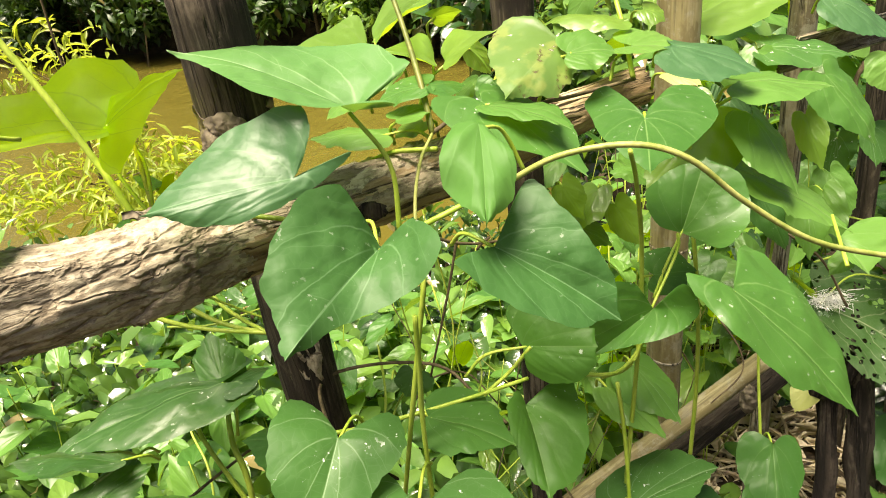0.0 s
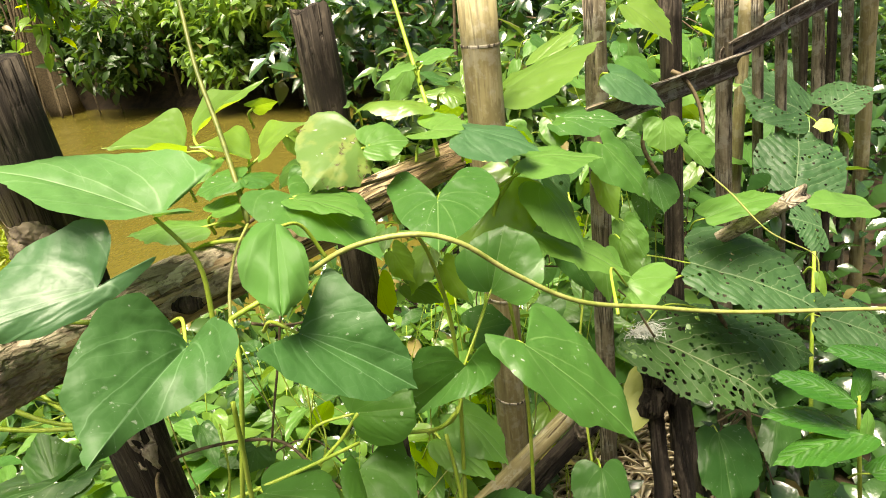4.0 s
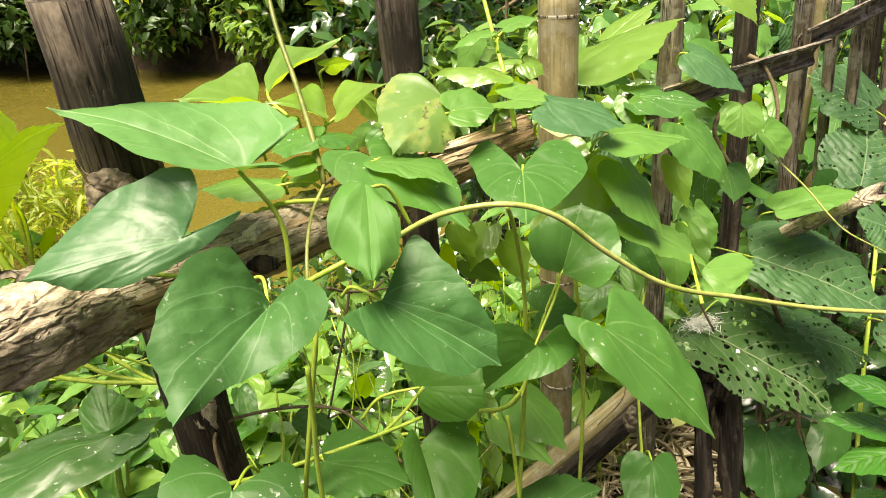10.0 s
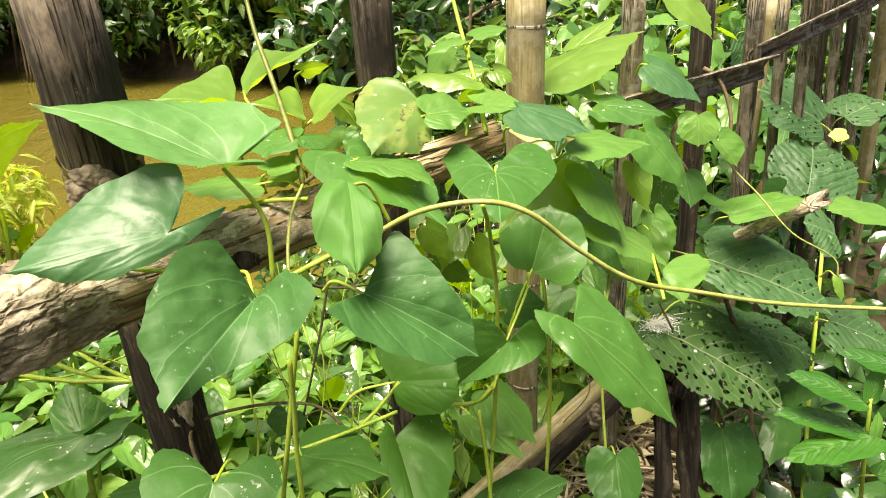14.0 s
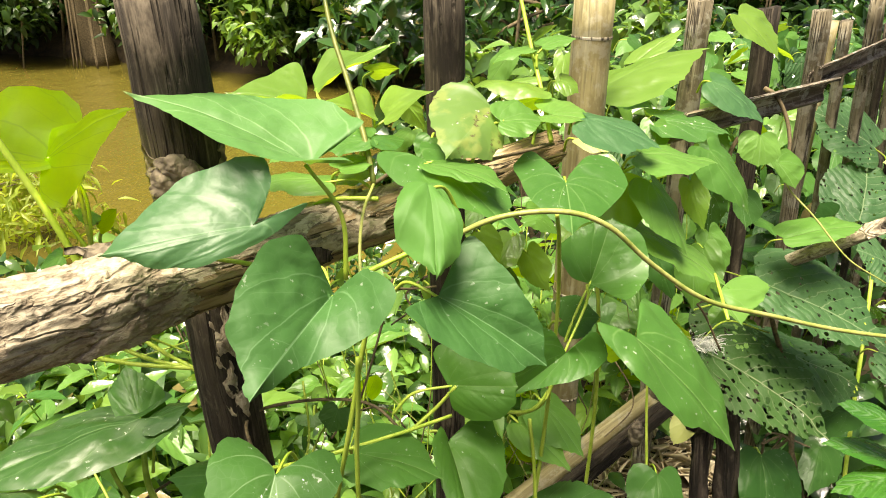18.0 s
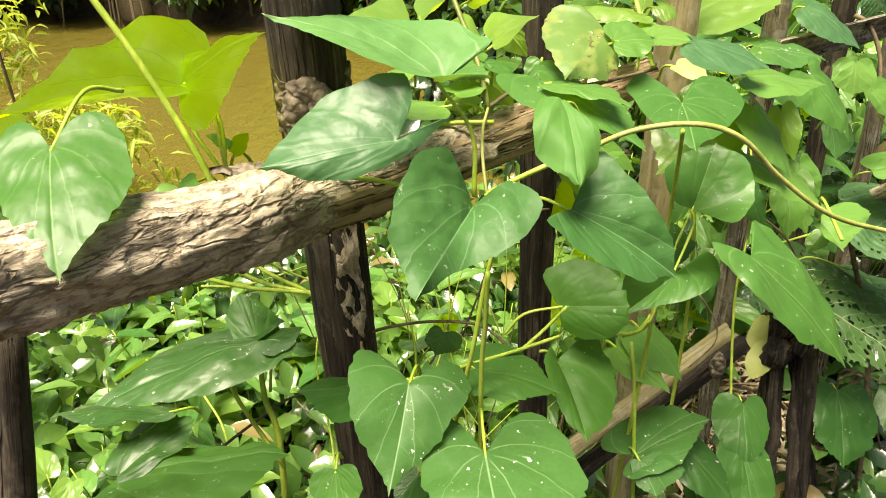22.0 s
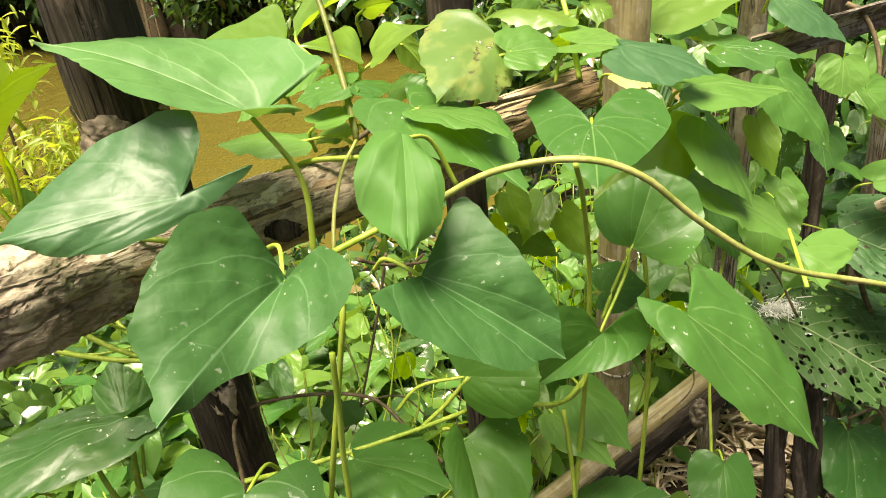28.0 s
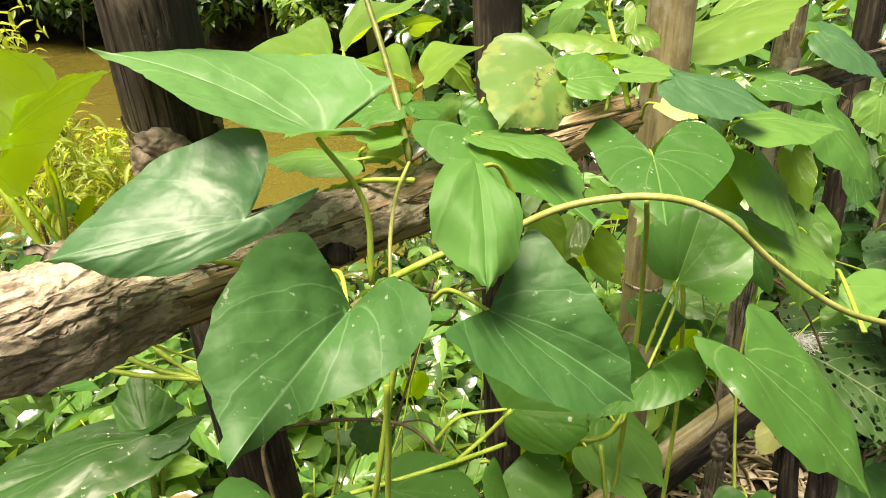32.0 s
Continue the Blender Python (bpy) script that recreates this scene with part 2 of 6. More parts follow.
def bark_material(name, dark, pale):
    """Dry flaking bark: pale plates parted by cracks, with a little grain along the piece's own z."""
    m = Nodes(name)
    co = m.coords((1, 1, 0.4))
    warp = m.add("TexNoise")
    warp.inputs["Scale"].default_value, warp.inputs["Detail"].default_value = 30, 4
    m.link(co, warp.inputs["Vector"])
    bent = m.add("Mix", data_type="VECTOR")
    bent.inputs[0].default_value = 0.045
    m.link(co, bent.inputs[4])
    m.link(warp.outputs["Color"], bent.inputs[5])
    v = m.add("TexVoronoi", feature="DISTANCE_TO_EDGE")
    v.inputs["Scale"].default_value = 52
    m.link(bent.outputs[1], v.inputs["Vector"])
    crack = m.math("SUBTRACT", 1.0, m.step(v.outputs[0], 0.0, 0.13))
    seam = m.math("ABSOLUTE", m.math("SUBTRACT", m.noise(48, 4, m.coords((1, 1, 0.10))), 0.5))
    seam = m.math("MULTIPLY", m.math("SUBTRACT", 1.0, m.step(seam, 0.003, 0.022)), m.step(m.noise(16, 3, m.coords((1, 1, 0.3))), 0.46, 0.58))
    blot = m.noise(26, 5, m.coords((1, 1, 0.6)), 0.6)
    crack = m.math("MAXIMUM", m.math("MULTIPLY", crack, m.step(blot, 0.38, 0.55)), seam)
    fibre = m.noise(260, 5, m.coords((1, 1, 0.12)), 0.65)
    col = m.mix(m.step(m.math("ADD", m.math("MULTIPLY", blot, 0.6), m.math("MULTIPLY", fibre, 0.4)), 0.36, 0.62), dark, pale)
    col = m.mix(m.math("MULTIPLY", m.step(m.noise(75, 4, co), 0.56, 0.66), 0.5), col, (0.60, 0.54, 0.42))
    crumb = m.noise(190, 5, m.coords((1, 1, 0.5)), 0.7)
    col = m.mix(m.math("MULTIPLY", m.step(crumb, 0.52, 0.40), 0.6), col, (0.11, 0.08, 0.05))
    col = m.mix(m.math("MULTIPLY", m.step(m.noise(7, 4, m.coords()), 0.5, 0.62), 0.55), col, (0.13, 0.098, 0.062))
    col = m.mix(m.math("MULTIPLY", crack, 0.6), col, (0.085, 0.062, 0.04))
    m.link(col, m.bsdf.inputs["Base Color"])
    m.bsdf.inputs["Roughness"].default_value = 0.92
    m.bsdf.inputs["Specular IOR Level"].default_value = 0.25
    h = m.math("SUBTRACT", m.math("ADD", m.math("MULTIPLY", blot, 0.7), m.math("MULTIPLY", fibre, 0.25)), m.math("MULTIPLY", crack, 0.8))
    h = m.math("ADD", h, m.math("MULTIPLY", crumb, 0.5))
    m.link(m.bump(h, 0.75, 0.005), m.bsdf.inputs["Normal"])
    return m.mat


def plain_material(name, a, b, scale=40, rough=0.6, depth=0.002, stretch=(1, 1, 1), strength=0.5):
    """Two tones mixed by noise at two scales."""
    m = Nodes(name)
    co = m.coords(stretch)
    f = m.math("ADD", m.math("MULTIPLY", m.noise(scale, 4, co), 0.65), m.math("MULTIPLY", m.noise(scale * 5, 3, co), 0.35))
    m.link(m.mix(m.step(f, 0.35, 0.65), a, b), m.bsdf.inputs["Base Color"])
    m.bsdf.inputs["Roughness"].default_value = rough
    m.bsdf.inputs["Specular IOR Level"].default_value = 0.3
    m.link(m.bump(f, strength, depth), m.bsdf.inputs["Normal"])
    return m.mat


def mud_material():
    """Mud dabbed on in small pellets and dried."""
    m = Nodes("dried_mud")
    co = m.coords()
    v = m.add("TexVoronoi", feature="SMOOTH_F1")
    v.inputs["Scale"].default_value, v.inputs["Smoothness"].default_value = 95, 0.35
    bent = m.add("Mix", data_type="VECTOR")
    bent.inputs[0].default_value = 0.012
    nz = m.add("TexNoise")
    nz.inputs["Scale"].default_value = 40
    m.link(co, nz.inputs["Vector"])
    m.link(co, bent.inputs[4])
    m.link(nz.outputs["Color"], bent.inputs[5])
    m.link(bent.outputs[1], v.inputs["Vector"])
    d = v.outputs["Distance"]
    col = m.mix(m.noise(60, 5, co), (0.095, 0.078, 0.052), (0.24, 0.20, 0.14))
    col = m.mix(m.math("MULTIPLY", m.step(d, 0.45, 0.75), 0.7), col, (0.04, 0.03, 0.02))
    m.link(col, m.bsdf.inputs["Base Color"])
    m.bsdf.inputs["Roughness"].default_value = 0.95
    h = m.math("SUBTRACT", m.math("MULTIPLY", m.noise(220, 4, co), 0.3), d)
    m.link(m.bump(h, 1.0, 0.007), m.bsdf.inputs["Normal"])
    return m.mat


def water_material():
    m = Nodes("muddy_water")
    co = m.coords((1, 0.45, 1))
    m.link(m.mix(m.noise(0.6, 3, co), (0.080, 0.068, 0.012), (0.125, 0.106, 0.020)), m.bsdf.inputs["Base Color"])
    m.bsdf.inputs["Roughness"].default_value = 0.08
    m.bsdf.inputs["IOR"].default_value = 1.33
    h = m.math("ADD", m.noise(5, 3, co), m.math("MULTIPLY", m.noise(22, 2, co), 0.25))
    m.link(m.bump(h, 0.5, 0.05), m.bsdf.inputs["Normal"])
    return m.mat


DEEP = leaf_material("leaf_deep_green", (0.030, 0.100, 0.023), (0.052, 0.142, 0.036), (0.12, 0.24, 0.10), (0.12, 0.34, 0.03), 0.52, 0.18, specks=0.22, vein_amount=0.8, relief=1.5, gloss=0.30)
MID = leaf_material("leaf_mid_green", (0.030, 0.108, 0.018), (0.066, 0.172, 0.032), (0.20, 0.34, 0.11), (0.24, 0.50, 0.02), 0.42, 0.24, specks=0.35, vein_amount=0.5, gloss=0.34)
COOL = leaf_material("leaf_cool_green", (0.030, 0.097, 0.034), (0.050, 0.134, 0.048), (0.15, 0.28, 0.13), (0.2, 0.44, 0.04), 0.46, 0.2, specks=0.1, vein_amount=0.55, relief=1.3, gloss=0.52)
FRESH = leaf_material("leaf_fresh_green", (0.060, 0.168, 0.026), (0.122, 0.258, 0.048), (0.28, 0.42, 0.16), (0.32, 0.56, 0.03), 0.38, 0.26, vein_amount=0.52, gloss=0.48)
PALE = leaf_material("leaf_pale_young", (0.105, 0.225, 0.03), (0.18, 0.31, 0.055), (0.3, 0.44, 0.14), (0.46, 0.7, 0.02), 0.32, 0.42, vein_amount=0.5, gloss=0.85)
# Lime base and strong glow put light from behind into the leaf colour.
BACKLIT = leaf_material("leaf_painted_backlight", (0.13, 0.24, 0.003), (0.18, 0.31, 0.005), (0.26, 0.38, 0.03), (0.78, 0.93, 0.004), 0.5, 0.8, vein_amount=0.45, gloss=0.2)
PALER = leaf_material("leaf_pale_flat", (0.060, 0.175, 0.042), (0.090, 0.215, 0.060), (0.30, 0.45, 0.22), (0.26, 0.50, 0.05), 0.52, 0.22, vein_amount=0.55, relief=1.3, gloss=0.28)
YOUNG = leaf_material("leaf_crinkled_young", (0.050, 0.150, 0.030), (0.095, 0.225, 0.050), (0.2, 0.36, 0.12), (0.28, 0.52, 0.03), 0.54, 0.24, vein_amount=0.35, relief=0.9, gloss=0.18)
SOFT = leaf_material("leaf_soft_green", (0.034, 0.115, 0.016), (0.066, 0.175, 0.026), (0.17, 0.30, 0.08), (0.22, 0.46, 0.02), 0.48, 0.26, specks=0.5, vein_amount=0.4, gloss=0.25)
SICK = leaf_material("leaf_yellowed", (0.075, 0.165, 0.035), (0.13, 0.22, 0.05), (0.28, 0.36, 0.15), (0.25, 0.36, 0.04), 0.42, 0.22, sick=0.32, specks=0.7, relief=0.6, vein_amount=0.14, gloss=0.4)
SPECKLED = leaf_material("leaf_speckled", (0.028, 0.095, 0.020), (0.060, 0.155, 0.036), (0.25, 0.38, 0.19), (0.2, 0.44, 0.02), 0.46, 0.22, specks=1.0, vein_amount=0.6, relief=0.8, gloss=0.24)
SHINY = leaf_material("leaf_dusty_shine", (0.016, 0.060, 0.012), (0.038, 0.105, 0.02), (0.2, 0.32, 0.14), (0.16, 0.36, 0.03), 0.36, 0.2, specks=0.7, grey=0.12, gloss=0.45)
EATEN = leaf_material("leaf_eaten", (0.026, 0.080, 0.028), (0.054, 0.13, 0.042), (0.24, 0.32, 0.17), (0.15, 0.32, 0.02), 0.5, 0.2, veins=8, vein_amount=0.7, holes=1.25, fan=False, relief=1.7, gloss=0.4)
SKELETON = leaf_material("leaf_skeletonised", (0.022, 0.065, 0.016), (0.045, 0.10, 0.026), (0.30, 0.34, 0.2), (0.12, 0.25, 0.03), 0.65, 0.2, veins=8, vein_amount=0.55, holes=1.75, grey=0.06, fan=False, gloss=0.15)
# The mid green leaf darkened: shade put into the colour of leaves behind others.
SHADE = leaf_material("leaf_painted_shade", (0.014, 0.058, 0.010), (0.035, 0.105, 0.017), (0.11, 0.21, 0.06), (0.12, 0.3, 0.02), 0.42, 0.2, specks=0.5, gloss=0.34)
GLOSS_BANDED = leaf_material("leaf_gloss_banded", (0.018, 0.085, 0.012), (0.042, 0.15, 0.02), (0.2, 0.40, 0.10), (0.2, 0.46, 0.03), 0.26, 0.25, veins=7, gloss_bands=0.10, fan=False)
YELLOW = leaf_material("leaf_yellow", (0.38, 0.43, 0.12), (0.48, 0.52, 0.18), (0.5, 0.48, 0.25), (0.5, 0.54, 0.06), 0.55, 0.3)
# Dark ends near black: the shade between the leaves is put into the tones.
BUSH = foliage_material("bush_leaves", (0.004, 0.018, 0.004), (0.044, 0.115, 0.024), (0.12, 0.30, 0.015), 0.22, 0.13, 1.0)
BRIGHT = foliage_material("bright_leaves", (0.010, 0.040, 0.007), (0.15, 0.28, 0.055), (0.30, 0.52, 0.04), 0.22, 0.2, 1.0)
# Sunlight on the bush by the water is put into these pale tones.
PAINTED_SUN = foliage_material("willow_leaves_painted_sun", (0.14, 0.22, 0.02), (0.38, 0.46, 0.07), (0.6, 0.7, 0.05), 0.4, 0.45)
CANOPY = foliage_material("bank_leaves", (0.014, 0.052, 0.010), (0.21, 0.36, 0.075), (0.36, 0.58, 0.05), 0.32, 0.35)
# The bank leaves again, with the shade of the hollows put into the colour.
CANOPY_SHADED = foliage_material("bank_leaves_painted_shade", (0.003, 0.012, 0.002), (0.045, 0.105, 0.016), (0.12, 0.26, 0.02), 0.4, 0.22)
STEM = plain_material("green_stem", (0.22, 0.34, 0.03), (0.40, 0.50, 0.08), 60, 0.4, 0.001, (1, 1, 0.3))
OLIVE = plain_material("olive_stem", (0.07, 0.10, 0.018), (0.17, 0.19, 0.045), 60, 0.45, 0.001, (1, 1, 0.3))
PALESTEM = plain_material("pale_vine_stem", (0.20, 0.25, 0.05), (0.38, 0.39, 0.13), 50, 0.4, 0.001)
DRYSTEM = plain_material("dry_stem", (0.065, 0.05, 0.028), (0.17, 0.13, 0.072), 50, 0.8, 0.002)
POSTWOOD = wood_material("dark_weathered_post", (0.014, 0.011, 0.008), (0.050, 0.040, 0.028), (0.155, 0.130, 0.095), 0.8, 0.85, 0.004)
POSTGREY = wood_material("grey_weathered_post", (0.09, 0.076, 0.048), (0.21, 0.18, 0.12), (0.38, 0.34, 0.255), 0.9, 0.85, 0.003, 0.3)
BAMBOO = wood_material("old_bamboo", (0.18, 0.15, 0.070), (0.31, 0.27, 0.135), (0.42, 0.385, 0.235), 0.6, 0.55, 0.001, 0.25, cracks=0.45)
LOGBARK = bark_material("pale_log_bark", (0.30, 0.25, 0.17), (0.56, 0.49, 0.36))
LOGCORE = wood_material("brown_log_wood", (0.22, 0.15, 0.08), (0.42, 0.315, 0.18), (0.56, 0.45, 0.29), 0.8, 0.8, 0.005)
ROT = wood_material("rotten_black_wood", (0.012, 0.010, 0.008), (0.042, 0.033, 0.025), (0.12, 0.10, 0.075), 0.6, 0.95, 0.012)
RAILWOOD = wood_material("lichen_grey_rail", (0.09, 0.070, 0.050), (0.25, 0.205, 0.15), (0.50, 0.46, 0.39), 0.8, 0.85, 0.004, 0.6)
MUD = mud_material()
# Darkened soil: the shade in the gaps under the leaves is painted in.
SOIL = plain_material("leafy_soil", (0.014, 0.010, 0.006), (0.05, 0.035, 0.018), 9, 0.95, 0.02)
STRAW = foliage_material("dry_straw", (0.32, 0.25, 0.15), (0.74, 0.67, 0.50), (0.5, 0.42, 0.22), 0.8, 0.12)
SILK = plain_material("white_silk", (0.75, 0.75, 0.7), (0.9, 0.9, 0.86), 200, 0.8, 0.002)
WATER = water_material()

# ---- builders ----
WORLD = {}


def thing(name, at, label, category, group="", kind=""):
    """An Empty at a thing's base."""
    ob = new(name)
    ob.empty_display_size = 0.05
    ob.location = at
    WORLD[ob] = Matrix.Translation(at)
    return tagged(ob, label, category, group, kind)


def place(ob, m, parent=None):
    WORLD[ob] = m
    if parent is not None:
        ob.parent = parent
        ob.matrix_basis = WORLD[parent].inverted() @ m
    else:
        ob.matrix_basis = m
    return ob


def mesh_of(name, verts, faces, material, smooth=True, uvs=None):
    me = bpy.data.meshes.new(name)
    me.from_pydata([tuple(v) for v in verts], [], faces)
    if smooth:
        me.polygons.foreach_set("use_smooth", [True] * len(me.polygons))
    if uvs is not None:
        layer = me.uv_layers.new(name="UVMap")
        idx = np.zeros(len(me.loops), dtype=np.int32)
        me.loops.foreach_get("vertex_index", idx)
        layer.data.foreach_set("uv", np.asarray(uvs, dtype=np.float32)[idx].ravel())
    for mat in material if isinstance(material, tuple) else (material,):
        me.materials.append(mat)
    me.update()
    return me


def along_curve(points, n):
    """A smooth line through a few points."""
    p = [Vector(q) for q in points]
    p = [p[0] * 2 - p[1]] + p + [p[-1] * 2 - p[-2]]
    out = []
    segs = len(p) - 3
    for i in range(n + 1):
        s = min(i / n * segs, segs - 1e-6)
        k, f = int(s), s - int(s)
        a, b, c, d = p[k:k + 4]
        out.append(0.5 * ((2 * b) + (c - a) * f + (2 * a - 5 * b + 4 * c - d) * f * f + (3 * b - a - 3 * c + d) * f ** 3))
    return out


def tube_mesh(name, points, r0, r1, material, sides=8, n=None, wobble=0.0, knots=0):
    """A stem of changing thickness along a smooth line; the mesh starts at the first point."""
    line = along_curve(points, n or max(4, (len(points) - 1) * 6)) if len(points) > 2 or n else [Vector(q) for q in points]
    base = Vector(points[0])
    verts, faces = [], []
    up = Vector((0.3, 0.2, 1)).normalized()
    for i, q in enumerate(line):
        t = (line[min(i + 1, len(line) - 1)] - line[max(i - 1, 0)]).normalized()
        x = t.cross(up if abs(t.dot(up)) < 0.95 else Vector((1, 0, 0))).normalized()
        y = t.cross(x)
        f = i / (len(line) - 1)
        r = r0 + (r1 - r0) * f
        if knots and i % knots == 0:
            r *= 1.35
        for s in range(sides):
            a = 2 * math.pi * s / sides
            rr = r * (1 + wobble * noise.noise(q * 40 + Vector((s, 0, 0))))
            verts.append(q - base + rr * (math.cos(a) * x + math.sin(a) * y))
    for i in range(len(line) - 1):
        for s in range(sides):
            a, b = i * sides + s, i * sides + (s + 1) % sides
            faces.append((a, b, b + sides, a + sides))
    faces.append(tuple(reversed(range(sides))))
    faces.append(tuple(range(len(verts) - sides, len(verts))))
    return mesh_of(name, verts, faces, material)


def stem(name, parent, points, r0, r1=None, material=None, label="", knots=0, sides=8):
    ob = new(name, tube_mesh(name, points, r0, r1 if r1 is not None else r0 * 0.8, material or STEM, sides, knots=knots))
    place(ob, Matrix.Translation(points[0]), parent)
    return tagged(ob, label)


def heart_half(ka, kb, steps=16, back=9, full=1.1):
    """Half of a heart-shaped outline, as (along, across): from the tip round the widest place to the notch."""
    out = []
    for i in range(steps + 1):
        s = i / steps
        w = math.sin(math.pi / 2 * s ** full) * (s / (s + 0.07)) * 1.07
        out.append((1 - (1 - ka) * s, w))
    p0, p1, p2, p3 = (ka, 1.0), (ka - (ka - kb) * 1.1, 1.02), (kb * 1.45 - 0.03, 0.46), (0.0, 0.0)
    for i in range(1, back + 1):
        f = i / back
        g = 1 - f
        out.append(tuple(g ** 3 * a + 3 * g * g * f * b + 3 * g * f * f * c + f ** 3 * d for a, b, c, d in zip(p0, p1, p2, p3)))
    return out


def leaf(parent, base, tip, a, b, mat, notch=0.3, arch=0.05, droop=0.03, teeth=0.010, crinkle=0.014, stalk=None, full=1.1, rings=13, label="", seed=0, low=0.05, stalk_r=0.0017, name="leaf"):
    """A leaf blade between its foot, its tip and its two widest places, bent and puckered, with its stalk to a place on the stem."""
    base, tip, a, b = Vector(base), Vector(tip), Vector(a), Vector(b)
    axis = tip - base
    length = axis.length
    way = axis / length
    halves = []
    for q in (a, b):
        v = q - base
        k = v.dot(way)
        halves.append((min(max(k / length, low), 0.6), v - way * k))
    n = way.cross(halves[0][1] - halves[1][1]).normalized()
    if n.z < 0:
        n = -n
    verts, uvs, faces = [Vector((0, 0, 0))], [(0, 0)], []
    shift = Vector((seed * 3.7 + base.x * 9, base.y * 9, base.z * 9))
    order = []
    for sgn, (ka, half) in zip((1, -1), halves):
        order.append([(al, ac, sgn, half) for al, ac in heart_half(ka, -notch, full=full)])
    outline = list(reversed(order[1])) + order[0][1:]
    m = len(outline)
    width = max(halves[0][1].length, halves[1][1].length)
    for r in range(1, rings + 1):
        f = r / rings
        for j, (al, ac, sgn, half) in enumerate(outline):
            g = f
            if r == rings:
                g += teeth * (1 if j % 2 else -1) + 0.05 * noise.noise(shift + Vector((j * 0.55, 0, 0)))
            u, v = ac * g, al * g
            h = arch * length * 4 * v * (1 - v) * (1 - 0.5 * u * u) if v > 0 else 0.25 * arch * length * v
            h -= droop * length * u * u + 0.02 * length * max(0, -v) * 3
            p = axis * v + half * u
            h += crinkle * length * (2.2 * noise.noise((base + p) * 22 + shift) + 1.1 * noise.noise((base + p) * 52 + shift))
            h += crinkle * length * 5.0 * u * noise.noise(Vector((v * 5, sgn * 3, 0)) + shift)
            rad = math.hypot(u * 0.8, v)
            vein = abs(((math.atan2(u * 0.8, v) * (0.9 + 0.75 * rad)) / 0.9) % 1 - 0.5) * 0.9 * rad
            h += 0.007 * length * min(1, rad * 1.2) * (min(1, vein * 6) - 0.5) - 0.010 * length * max(0, 1 - u * 9) * (1 if v > 0 else 0)
            verts.append(p + n * h)
            uvs.append((sgn * u, v))
    for j in range(m - 1):
        faces.append((0, 1 + j, 2 + j))
    for r in range(rings - 1):
        for j in range(m - 1):
            q = 1 + r * m + j
            faces.append((q, q + m, q + m + 1, q + 1))
    ob = new(name, mesh_of(name, verts, faces, mat, True, uvs))
    place(ob, Matrix.Translation(base), parent)
    tagged(ob, label)
    if stalk is not None:
        foot = Vector(stalk)
        bow = (foot + base) / 2 + Vector((0, 0, 0.12 * (foot - base).length)) - way * 0.12 * (foot - base).length
        st = new("leaf_stalk", tube_mesh("leaf_stalk", [foot, bow, base + way * 0.004 - n * 0.001], stalk_r * 1.15, stalk_r * 0.8, STEM, 6))
        place(st, Matrix.Translation(foot), ob)
    return ob


